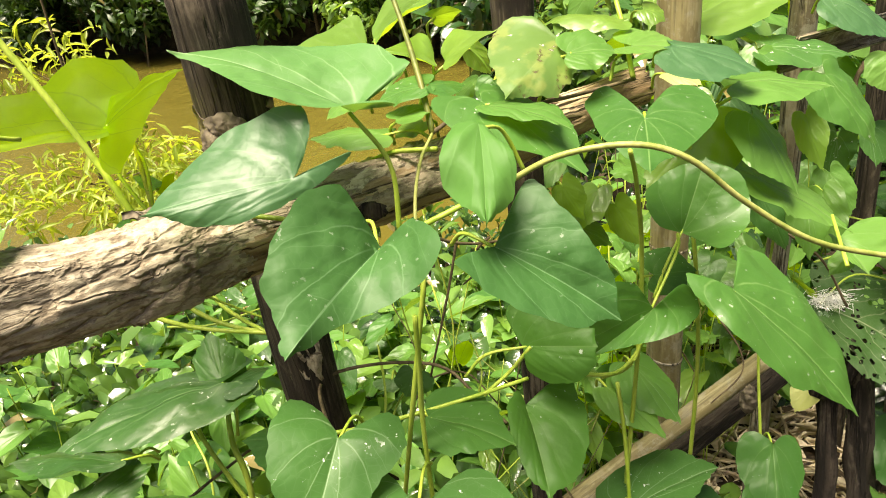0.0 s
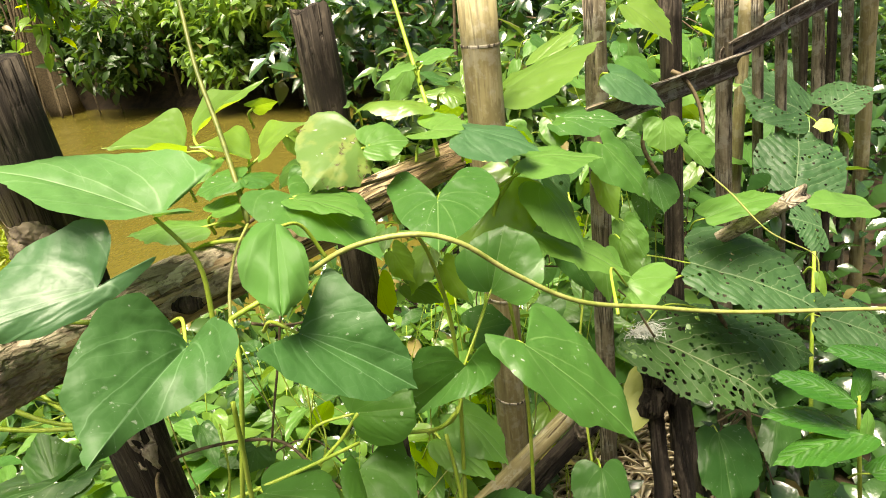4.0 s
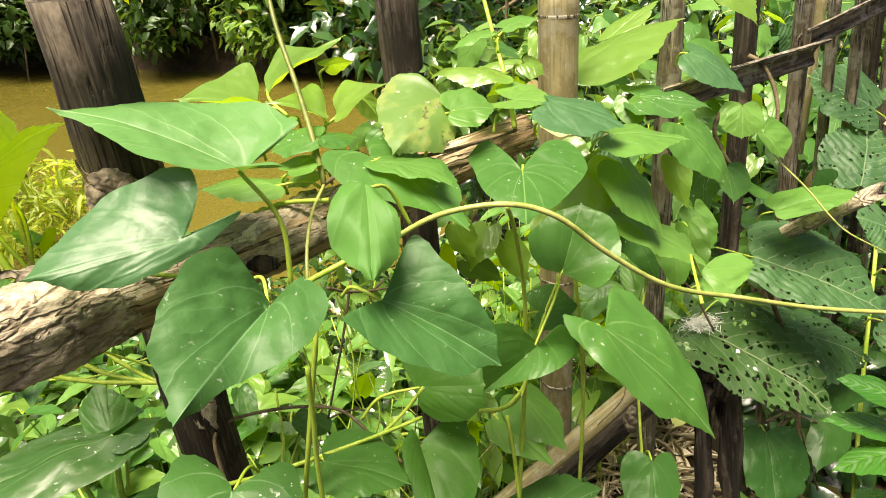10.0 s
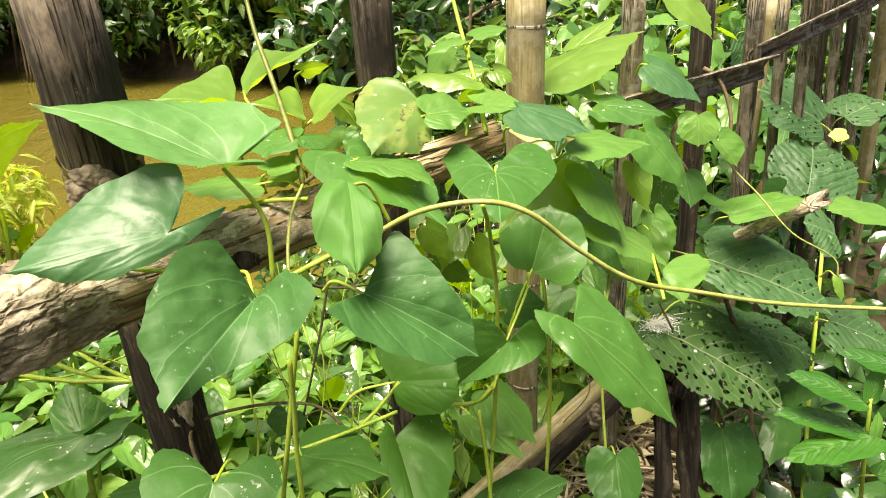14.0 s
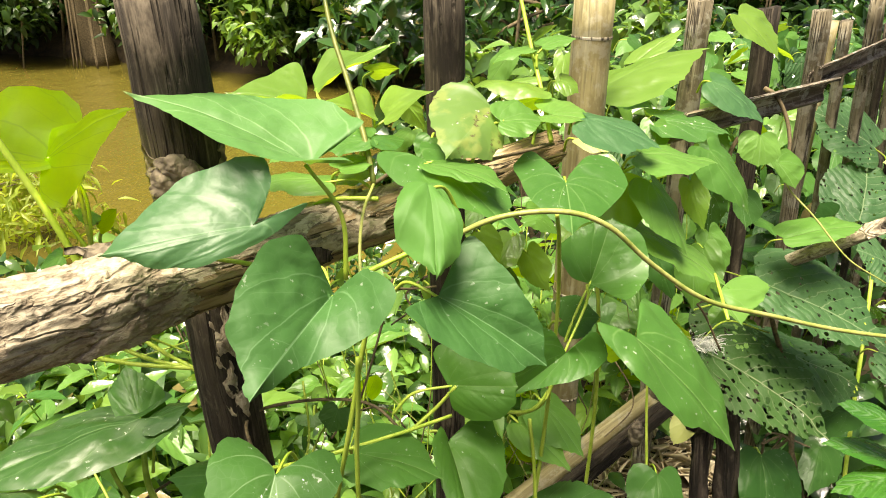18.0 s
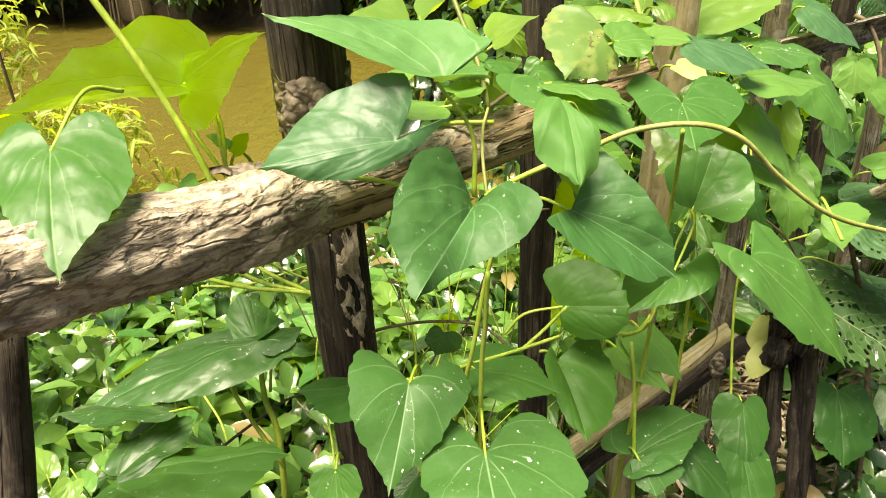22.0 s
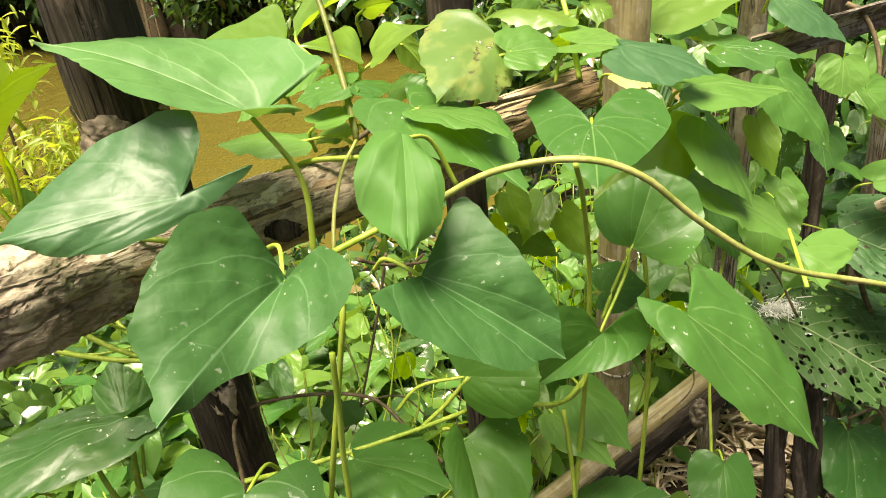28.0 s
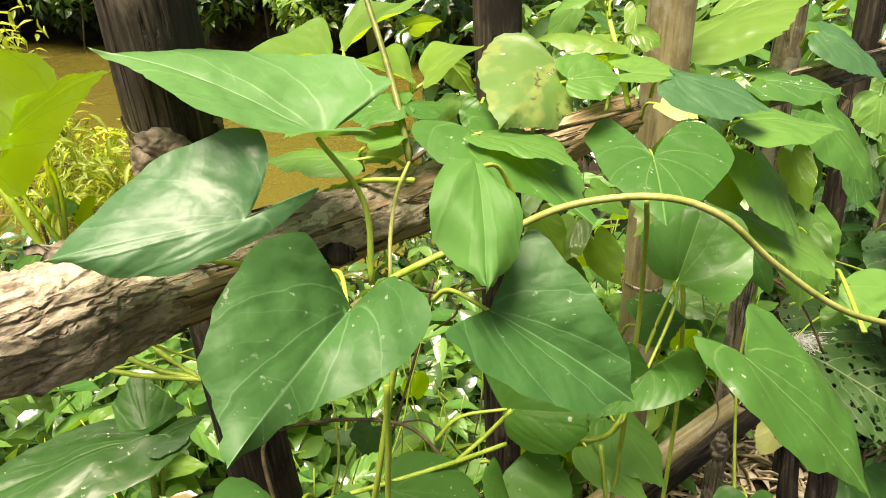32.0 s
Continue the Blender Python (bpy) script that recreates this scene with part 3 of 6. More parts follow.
def blade(parent, foot, tip, left, right, mat, arch=0.05, cup=0.02, wave=0.012, teeth=0.004, stalk=None, label="", seed=0, rings=11, stalk_r=0.0017, fold=0.0, pleat=0.003):
    """A large leaf blade: each margin runs from the tip over a few places round its lobe to the foot; the midrib is sunk and the halves swell between the veins."""
    foot, tip = Vector(foot), Vector(tip)
    axis = tip - foot
    length = axis.length
    way = axis / length
    sides = []
    for pts in (left, right):
        pts = [Vector(p) for p in pts]
        off = [p - foot - way * (p - foot).dot(way) for p in pts]
        sides.append((pts, max(off, key=lambda v: v.length)))
    n = way.cross(sides[0][1] - sides[1][1]).normalized()
    if n.z - 0.6 * n.y < 0:
        n = -n
    shift = Vector((seed * 3.7 + foot.x * 9, foot.y * 9, foot.z * 9))
    steps = 40

    def rib(v):
        return foot + axis * v + n * (arch * length * 4 * v * (1 - v))

    verts, uvs, faces = [], [], []
    for sgn, (pts, half) in zip((1, -1), sides):
        start = len(verts)
        lobe = pts[-1]
        sinus = foot.lerp(lobe, 0.32) - half * 0.06
        near_tip = tip.lerp(pts[0], 0.3) - half * 0.06
        edge = along_curve([tip, near_tip] + pts + [sinus, foot], steps)
        wide = half.length
        for j, p in enumerate(edge):
            v = (p - foot).dot(way) / length
            u = min(1.15, (p - foot - way * (v * length)).length / wide)
            vr = max(0.0, min(1.0, v))
            vr = max(0.0, vr - 0.20 * math.sin(math.pi * vr))
            q = rib(vr)
            e = j / steps
            ripple = teeth * length * (1 if j % 2 else -1) * min(1.0, 6 * e * (1 - e)) * (0.6 + 0.8 * noise.noise(Vector((j * 0.7, sgn, 2)) + shift))
            out = (p - q)
            out = out / out.length if out.length > 1e-6 else half.normalized()
            scallop = 0.045 * length * noise.noise(Vector((e * 13, sgn * 2, 5)) + shift) * min(1.0, 8 * e * (1 - e))
            for r in range(rings + 1):
                f = r / rings
                g = q.lerp(p, f) + (out * ripple if r == rings and 0 < j < steps else Vector())
                g += out * (scallop * f * f)
                span = (p - q).length / wide
                h = cup * length * 4 * f * (1 - f) * min(1.0, span)
                h += fold * length * (f * span) ** 2
                h += wave * length * (1.6 * noise.noise(g * 26 + shift) + 0.9 * noise.noise(g * 60 + shift)) * min(1.0, 0.25 + f)
                h += wave * length * 2.6 * f * f * span * noise.noise(Vector((e * 7, sgn * 3, 0)) + shift)
                vv, uu = vr + (v - vr) * f, u * f
                rad = math.hypot(uu * 0.8, vv)
                vein = abs(((math.atan2(uu * 0.8, vv) * (0.9 + 0.75 * rad)) / 0.9) % 1 - 0.5) * 0.9 * rad
                h += pleat * length * min(1, rad * 1.4) * (min(1, vein * 9) - 0.6)
                h -= 0.007 * length * max(0, 1 - uu * 7) * (1 if vv > 0 else 0) * min(1, 4 * (1 - vr))
                if j in (0, steps):
                    h = 0
                verts.append(g + n * h - foot)
                uvs.append((sgn * uu, vv))
        w = rings + 1
        for j in range(steps):
            for r in range(rings):
                k = start + j * w + r
                face = (k, k + 1, k + w + 1, k + w)
                faces.append(face if sgn > 0 else face[::-1])
    me = mesh_of("leaf", verts, faces, mat, True, uvs)
    bm = bmesh.new()
    bm.from_mesh(me)
    bmesh.ops.remove_doubles(bm, verts=bm.verts, dist=0.00005)
    bm.to_mesh(me)
    bm.free()
    me.polygons.foreach_set("use_smooth", [True] * len(me.polygons))
    ob = new("leaf", me)
    place(ob, Matrix.Translation(foot), parent)
    tagged(ob, label)
    if stalk is not None:
        root = Vector(stalk)
        span = (root - foot).length
        bow = (root + foot) / 2 + Vector((0, 0, 0.12 * span)) - way * 0.12 * span
        st = new("leaf_stalk", tube_mesh("leaf_stalk", [root, bow, foot + way * 0.004 - n * 0.001], stalk_r * 1.15, stalk_r * 0.8, STEM, 6))
        place(st, Matrix.Translation(root), ob)
    return ob


def post(parent, foot, top, r, material, name="post", sides=10, flat=1.0, rough_top=0.25, turn=0.0, label="", wob=0.12, rings=26, bulge=None):
    """A rough post: uneven round section, worn top, bumps."""
    foot, top = Vector(foot), Vector(top)
    axis = top - foot
    verts, faces = [], []
    L = axis.length
    for i in range(rings + 1):
        f = i / rings
        for s in range(sides * 2):
            a = math.pi * s / sides
            q = Vector((math.cos(a) * r, math.sin(a) * r * flat, f * L))
            k = 1 + wob * noise.noise(Vector((q.x * 30, q.y * 30, q.z * 7)) + foot * 11) + wob * 0.35 * noise.noise(Vector((q.x * 75, q.y * 75, q.z * 14)) + foot * 5)
            if bulge:
                for z0, width, much in bulge:
                    k += much * math.exp(-((q.z - z0) / width) ** 2)
            q.x, q.y = q.x * k, q.y * k
            if i == rings:
                q.z += rough_top * r * noise.noise(Vector((q.x * 38, q.y * 38, 3)) + foot * 3)
            verts.append(q)
    w = sides * 2
    for i in range(rings):
        for s in range(w):
            a, b = i * w + s, i * w + (s + 1) % w
            faces.append((a, b, b + w, a + w))
    verts.append(Vector((0, 0, L - 0.15 * rough_top * r)))
    for s in range(w):
        faces.append((rings * w + s, rings * w + (s + 1) % w, len(verts) - 1))
    ob = new(name, mesh_of(name, verts, faces, material))
    turnq = axis.to_track_quat("Z", "Y").to_matrix().to_4x4()
    place(ob, Matrix.Translation(foot) @ turnq @ Matrix.Rotation(turn, 4, "Z"), parent)
    return tagged(ob, label)


def lump(parent, at, size, material, name="mud_lump", seed=0, label=""):
    """A rough clod."""
    bm = bmesh.new()
    bmesh.ops.create_icosphere(bm, subdivisions=3, radius=1)
    for v in bm.verts:
        k = 1 + 0.35 * noise.noise(v.co * 1.6 + Vector((seed, 2, 1))) + 0.22 * noise.noise(v.co * 4.5 + Vector((seed, 7, 1)))
        v.co = Vector((v.co.x * size[0], v.co.y * size[1], v.co.z * size[2])) * k
    me = bpy.data.meshes.new(name)
    bm.to_mesh(me)
    bm.free()
    me.polygons.foreach_set("use_smooth", [True] * len(me.polygons))
    me.materials.append(material)
    ob = new(name, me)
    place(ob, Matrix.Translation(at), parent)
    return tagged(ob, label)


def many_leaves(name, centres, size, material, rng, tilt=0.6, ratio=0.45, spread=0.35):
    """Joined small leaves, one folded pointed blade at each centre."""
    c = np.asarray(centres, float)
    n = len(c)
    ang = rng.uniform(0, 2 * np.pi, n)
    dip = rng.normal(-0.35, tilt, n)
    d = np.stack([np.cos(ang) * np.cos(dip), np.sin(ang) * np.cos(dip), np.sin(dip)], 1)
    up = np.stack([rng.normal(0, 0.45, n), rng.normal(0, 0.45, n) - 0.25, np.ones(n)], 1)
    s = np.cross(d, up)
    s /= np.linalg.norm(s, axis=1)[:, None]
    nn = np.cross(s, d)
    L = size * rng.uniform(1 - spread, 1 + spread, n)
    W = L * ratio * rng.uniform(0.75, 1.25, n) / 2
    rows = []
    shape = [(0, 0, 0)]
    for al, ac, mid, edge in ((0.14, 0.55, 0.0, 0.05), (0.36, 0.98, 0.0, 0.09), (0.62, 0.8, -0.06, 0.0), (0.83, 0.38, -0.13, -0.10)):
        shape += [(al, ac, edge), (al, 0, mid), (al, -ac, edge)]
    shape.append((1, 0, -0.22))
    for al, ac, h in shape:
        rows.append(c + d * (al * L)[:, None] + s * (ac * W)[:, None] + nn * (h * L)[:, None])
    k = len(rows)
    v = np.stack(rows, 1).reshape(-1, 3)
    pattern = [(0, 1, 2), (0, 2, 3)]
    for j in (1, 4, 7):
        pattern += [(j, j + 3, j + 4, j + 1), (j + 1, j + 4, j + 5, j + 2)]
    pattern += [(10, 13, 11), (11, 13, 12)]
    f = [tuple(o + q for q in face) for o in range(0, n * k, k) for face in pattern]
    return mesh_of(name, v.tolist(), f, material)

# ---- ground, banks and water ----
def ground_height(x, y):
    """Level by the fence, down the bank to the channel, up the far bank."""
    edge = 2.6 + 0.25 * math.sin(x * 1.3) + max(0.0, x - 0.3) * 2.2
    far = 9.6 - 0.33 * x + 0.3 * math.sin(x * 0.8)
    h = 0.03 * noise.noise(Vector((x * 2.1, y * 2.1, 0))) + 0.012 * noise.noise(Vector((x * 9, y * 9, 4)))
    if y > edge:
        h -= 1.0 * min(1.0, (y - edge) / 1.0)
    if y > far:
        h += 2.6 * min(1.0, (y - far) / 3.0)
    return h


def build_ground():
    xs = np.concatenate([np.linspace(-400, -14, 8), np.linspace(-12, -2.2, 22), np.linspace(-2, 3, 70), np.linspace(3.2, 16, 26), np.linspace(20, 400, 8)])
    ys = np.concatenate([np.linspace(-400, -6, 8), np.linspace(-5, 0.2, 12), np.linspace(0.3, 4, 60), np.linspace(4.2, 16, 40), np.linspace(20, 400, 8)])
    verts = [(x, y, ground_height(x, y)) for y in ys for x in xs]
    w = len(xs)
    faces = [(j * w + i, j * w + i + 1, (j + 1) * w + i + 1, (j + 1) * w + i) for j in range(len(ys) - 1) for i in range(w - 1)]
    tagged(new("ground", mesh_of("ground", verts, faces, SOIL)), "dark soil with leaf litter on both banks, shade put into its tone", "ground", kind="structure")


build_ground()
wv = [(-60, 1.5, -0.3), (60, 1.5, -0.3), (60, 40, -0.3), (-60, 40, -0.3)]
tagged(new("water", mesh_of("water", wv, [(0, 1, 2, 3)], WATER)), "still muddy brown water of a narrow channel", "water", kind="structure")


# ---- fence pieces ----
def log_rail(parent, a, b, c):
    """The long rough log that serves as a rail: split wood with ridges along it and plates of bark."""
    line = along_curve([a, b, c], 300)
    verts, faces, ids = [], [], []
    w = 72
    for i, q in enumerate(line):
        t = (line[min(i + 1, 300)] - line[max(i - 1, 0)]).normalized()
        x = t.cross(Vector((0, 0, 1))).normalized()
        y = x.cross(t)
        f = i / 300
        r = 0.038 - 0.014 * f
        if 0.40 < f < 0.50:
            r *= 0.93
        for s in range(w):
            ang = 2 * math.pi * s / w
            cx, cy = math.cos(ang), math.sin(ang)
            k = 1 + 0.18 * noise.noise(Vector((cx * 1.6, cy * 1.6, f * 4))) + 0.10 * noise.noise(Vector((cx * 5, cy * 5, f * 9)))
            ridge = noise.noise(Vector((cx * 6, cy * 6, f * 9 + 3)))
            k += 0.06 * (1 - abs(ridge) * 2.2) + 0.045 * noise.noise(Vector((cx * 16, cy * 16, f * 30))) + 0.035 * noise.noise(Vector((cx * 26, cy * 26, f * 120)))
            if 0.34 < f < 0.44:
                k += 0.13 * abs(noise.noise(Vector((cx * 7, cy * 7, f * 130)))) + 0.05 * math.sin(math.pi * (f - 0.34) / 0.10)
            plate = noise.cell(Vector((ang * 2.6 + 0.8 * noise.noise(Vector((ang * 3, f * 20, 4))), f * 17 + 0.7 * noise.noise(Vector((ang * 2, f * 30, 9))), 1.5)))
            k += 0.075 * plate * (1 if f < 0.52 else 0.35)
            split = abs(math.sin(ang * 3 + 2.2 * noise.noise(Vector((f * 5, ang, 6)))))
            k -= (0.05 if f < 0.48 else 0.17) * max(0.0, 1 - split * 3.2)
            verts.append(q - Vector(a) + x * (cx * r * k * 0.85) + y * (cy * r * k))
    faces = [(i * w + s, i * w + (s + 1) % w, (i + 1) * w + (s + 1) % w, (i + 1) * w + s) for i in range(300) for s in range(w)]
    faces += [tuple(reversed(range(w))), tuple(range(300 * w, 301 * w))]
    me = mesh_of("rail", verts, faces, (LOGBARK, LOGCORE))
    for p in me.polygons:
        f = (p.index // w) / 300
        side = (p.index % w) / w
        cut = 0.44 + 0.3 * max(0, math.cos(2 * math.pi * (side - 0.22))) ** 3 + 0.05 * noise.noise(Vector((side * 9, 1, 2))) - 0.16 * max(0, math.sin(side * 2 * math.pi - 2.4))
        p.material_index = 1 if f > cut else 0
    turn = (Vector(c) - Vector(a)).to_track_quat("Z", "Y").to_matrix().to_4x4()
    me.transform(turn.inverted())
    ob = new("rail", me)
    place(ob, Matrix.Translation(a) @ turn, parent)
    return tagged(ob, "rough pale log rail with cracked bark")


def half_rail(parent, a, b, r):
    """A split bamboo rail, hollow side out."""
    a, b = Vector(a), Vector(b)
    L = (b - a).length
    verts, faces = [], []
    n, w = 24, 9
    for i in range(n + 1):
        z = L * i / n
        for ring, rr in ((0, r), (1, r * 0.8)):
            for s in range(w):
                ang = math.pi * s / (w - 1)
                k = 1 + 0.06 * noise.noise(Vector((s * 0.7, z * 12, r * 90)))
                verts.append(Vector((math.cos(ang) * rr * k, math.sin(ang) * rr * k * 0.6, z + (0.015 * noise.noise(Vector((s, 3, r * 50))) if i in (0, n) else 0))))
    m = 2 * w
    for i in range(n):
        for s in range(w - 1):
            p, q = i * m + s, i * m + w + s
            faces += [(p, p + 1, p + 1 + m, p + m), (q + 1, q, q + m, q + 1 + m)]
        for s in (0, w - 1):
            p, q = i * m + s, i * m + w + s
            faces.append((p, p + m, q + m, q))
    for i in (0, n):
        for s in range(w - 1):
            p, q = i * m + s, i * m + w + s
            faces.append((p, q, q + 1, p + 1))
    z = (b - a).normalized()
    y = Vector((0.45, 0.85, 0.25))
    y = (y - z * y.dot(z)).normalized()
    x = y.cross(z)
    m4 = Matrix((x, y, z)).transposed().to_4x4()
    ob = new("split_rail", mesh_of("split_rail", verts, faces, RAILWOOD))
    place(ob, Matrix.Translation(a) @ m4, parent)
    return tagged(ob, "split bamboo rail with pale lichen")


def half_bark(parent, a, b, r, material, face=(0, 0, 1), arc=(-0.05, 1.05), label="loose pale bark plate"):
    """A loose rough plate of bark on top of the rail."""
    a, b = Vector(a), Vector(b)
    z = (b - a).normalized()
    x = z.cross(Vector(face)).normalized()
    y = x.cross(z)
    n, w = 26, 14
    verts, faces = [], []
    L = (b - a).length
    for layer in (0, 1):
        for i in range(n + 1):
            f = i / n
            for s in range(w):
                ang = math.pi * (arc[0] + (arc[1] - arc[0]) * s / (w - 1))
                k = r * (1 - 0.16 * layer) * (1 + 0.14 * noise.noise(Vector((f * 5, s * 0.5, 1))) + 0.10 * noise.noise(Vector((f * 14, s * 1.3, 5))))
                e = (0.05 * (abs(2 * f - 1) ** 3)) * noise.noise(Vector((s * 0.9, f * 2, 8)))
                verts.append(x * math.cos(ang) * k + y * (math.sin(ang) * k * 0.8 - 0.006) + z * (L * f + e))
    m = (n + 1) * w
    for i in range(n):
        for s in range(w - 1):
            p = i * w + s
            faces += [(p, p + 1, p + w + 1, p + w), (m + p + 1, m + p, m + p + w, m + p + w + 1)]
    for i in range(n):
        for s in (0, w - 1):
            p = i * w + s
            faces.append((p, p + w, m + p + w, m + p))
    for s in range(w - 1):
        for i in (0, n):
            p = i * w + s
            faces.append((p, p + 1, m + p + 1, m + p))
    turn = Matrix((x, y, z)).transposed().to_4x4()
    me = mesh_of("bark_plate", verts, faces, material)
    me.transform(turn.inverted())
    ob = new("bark_plate", me)
    place(ob, Matrix.Translation(a) @ turn, parent)
    return tagged(ob, label)


def silk(parent, at):
    """A ragged tuft of white silk strands."""
    r = random.Random(4)
    bm = bmesh.new()
    for i in range(420):
        o = Vector((r.gauss(0, 0.015), r.gauss(0, 0.003), r.gauss(0, 0.008)))
        d = Vector((r.gauss(0, 1), r.gauss(0, 0.35), r.gauss(0, 0.6))) * 0.008
        e = d + Vector((r.gauss(0, 0.004), -0.002, r.gauss(0, 0.004)))
        side = Vector((r.uniform(-1, 1), 0, r.uniform(-1, 1))).normalized() * r.uniform(0.00025, 0.0008)
        q = [bm.verts.new(v) for v in (o - d * 0.4 + side, o - d * 0.4 - side, o + e - side * 0.5, o + e + side * 0.5)]
        bm.faces.new(q)
    me = bpy.data.meshes.new("silk_nest")
    bm.to_mesh(me)
    bm.free()
    me.materials.append(SILK)
    ob = new("silk_nest", me)
    place(ob, Matrix.Translation(at), parent)
    return tagged(ob, "ragged white silk tuft on a leaf")


def bamboo_nodes(parent, foot, top, r, heights):
    """Raised rings round a bamboo stake."""
    foot, top = Vector(foot), Vector(top)
    way = (top - foot).normalized()
    for h in heights:
        q = foot + way * ((h - foot.z) / way.z)
        post(parent, q - way * 0.002, q + way * 0.002, r * 1.035, POSTGREY, name="node_ring", flat=0.8, rough_top=0.0, rings=2, wob=0.05)



# ---- fence ----
fence = thing('bamboo_fence', (0.066, 0.722, 0.000), 'weathered fence of split bamboo and wooden stakes with rails', 'fence')
post(fence, (-0.113, 0.690, -0.120), (-0.164, 0.592, 1.279), 0.037, POSTWOOD, flat=0.75, rough_top=0.06, label='dark split wooden stake crusted with dried mud')
post(fence, (0.158, 0.850, -0.120), (0.100, 0.826, 1.288), 0.029, POSTWOOD, flat=0.8, rough_top=0.8, label='dark wooden stake with a cracked top')
post(fence, (0.373, 0.983, -0.120), (0.328, 0.953, 1.275), 0.031, BAMBOO, flat=0.8, rough_top=0.3, name='bamboo_post', wob=0.03, label='tan bamboo stake with ringed nodes')
post(fence, (0.639, 1.156, -0.120), (0.559, 1.104, 1.260), 0.021, POSTGREY, flat=0.8, rough_top=0.5)
post(fence, (0.923, 1.354, -0.120), (0.773, 1.256, 1.243), 0.022, POSTWOOD, flat=0.8, rough_top=0.6)
post(fence, (1.082, 1.385, -0.120), (0.885, 1.257, 1.240), 0.018, POSTGREY, flat=0.8)
post(fence, (1.354, 1.635, -0.120), (1.096, 1.467, 1.208), 0.013, POSTGREY)
post(fence, (1.415, 1.615, -0.120), (1.117, 1.420, 1.267), 0.013, POSTGREY)
post(fence, (1.630, 1.827, -0.120), (1.342, 1.639, 1.193), 0.011, POSTWOOD)
post(fence, (1.753, 1.919, -0.120), (1.421, 1.702, 1.257), 0.015, POSTGREY)
post(fence, (1.784, 1.903, -0.120), (1.468, 1.697, 1.196), 0.013, POSTWOOD)
post(fence, (2.008, 2.097, -0.120), (1.632, 1.852, 1.230), 0.016, POSTGREY)
post(fence, (2.076, 2.094, -0.120), (1.686, 1.839, 1.287), 0.024, BAMBOO, name='bamboo_post', wob=0.03)
log_rail(fence, (-0.417, 0.261, 1.082), (-0.119, 0.548, 1.047), (0.263, 0.869, 1.074))
half_rail(fence, (0.481, 0.946, 1.080), (0.940, 1.246, 1.092), 0.028)
half_rail(fence, (0.900, 1.249, 1.112), (1.737, 1.795, 1.236), 0.026)
half_bark(fence, (-0.159, 0.600, 1.142), (-0.157, 0.605, 1.085), 0.0385, MUD, face=(-0.15, -1, 0.1), arc=(0.08, 0.92), label='dried mud caked round the stake')
lump(fence, (-0.160, 0.572, 1.134), (0.015, 0.006, 0.011), MUD, seed=0)
lump(fence, (-0.171, 0.573, 1.118), (0.013, 0.006, 0.014), MUD, seed=1)
lump(fence, (-0.147, 0.572, 1.122), (0.013, 0.006, 0.015), MUD, seed=2)
# No hole is cut: a flat dark lump stands for the cavity's shade.
lump(fence, (-0.040, 0.545, 1.057), (0.015, 0.004, 0.008), ROT, name='knot_hole', seed=40, label='dark lump standing for the shade in a hollow of the log')
half_bark(fence, (-0.082, 0.580, 1.052), (0.008, 0.655, 1.055), 0.036, LOGBARK, face=(0.15, -0.45, 0.88), arc=(0.12, 0.88), label='crumbling pale bark left on the log')
half_bark(fence, (-0.219, 0.497, 1.052), (-0.170, 0.523, 1.047), 0.037, MUD, face=(0.3, -0.8, 0.5), label='dried mud plastered on the log')
bamboo_nodes(fence, (0.373, 0.983, -0.120), (0.328, 0.953, 1.275), 0.031, (1.213, 1.0, 0.8, 0.59))
post(fence, (-0.566, 0.263, -0.120), (-0.381, 0.417, 1.013), 0.019, POSTWOOD, flat=0.8, label='dark wooden stake under the log')
half_bark(fence, (-0.154, 0.613, 0.995), (-0.149, 0.624, 0.856), 0.0385, LOGBARK, face=(-0.8, -0.6, 0), arc=(0.5, 1.0), label='grey crust of old bark on the stake')

# ---- fallen pole, stump, branch ----
tagged(post(None, (0.138, 0.820, 0.380), (0.484, 0.893, 0.627), 0.018, BAMBOO, name='fallen_pole', flat=0.7, rough_top=1.0), 'weathered grey split pole leaning on the ground by the fence', 'pole')
tagged(post(None, (0.222, 0.859, 0.336), (0.547, 0.946, 0.561), 0.02, ROT, name='rotten_pole', flat=0.8, rough_top=1.0, wob=0.25), 'dark rotting wooden pole lying under the split pole', 'pole')
tagged(post(None, (0.713, 0.889, 0.161), (0.663, 0.939, 0.570), 0.022, ROT, name='rotten_stump', wob=0.6, rough_top=2), 'black rotten stake standing in the undergrowth', 'stump')
tagged(post(None, (0.654, 0.911, 0.147), (0.628, 0.980, 0.608), 0.018, ROT, name='rotten_stump', wob=0.6, rough_top=2), 'black rotten stake broken off short', 'stump')
tagged(post(None, (0.764, 0.903, 0.153), (0.651, 0.989, 0.581), 0.013, ROT, name='rotten_stump', wob=0.6, rough_top=2), 'rotten leaning stick between the stumps', 'stump')
tagged(lump(None, (0.636, 0.969, 0.583), (0.030, 0.021, 0.036), ROT, name='rotten_wood', seed=30), 'crumbling dark rotten wood on the stumps', 'rotten wood', 'rotten wood lumps')
tagged(lump(None, (0.662, 0.935, 0.560), (0.026, 0.018, 0.031), ROT, name='rotten_wood', seed=31), 'crumbling dark rotten wood on the stumps', 'rotten wood', 'rotten wood lumps')
tagged(lump(None, (0.625, 0.956, 0.525), (0.030, 0.021, 0.036), ROT, name='rotten_wood', seed=32), 'crumbling dark rotten wood on the stumps', 'rotten wood', 'rotten wood lumps')
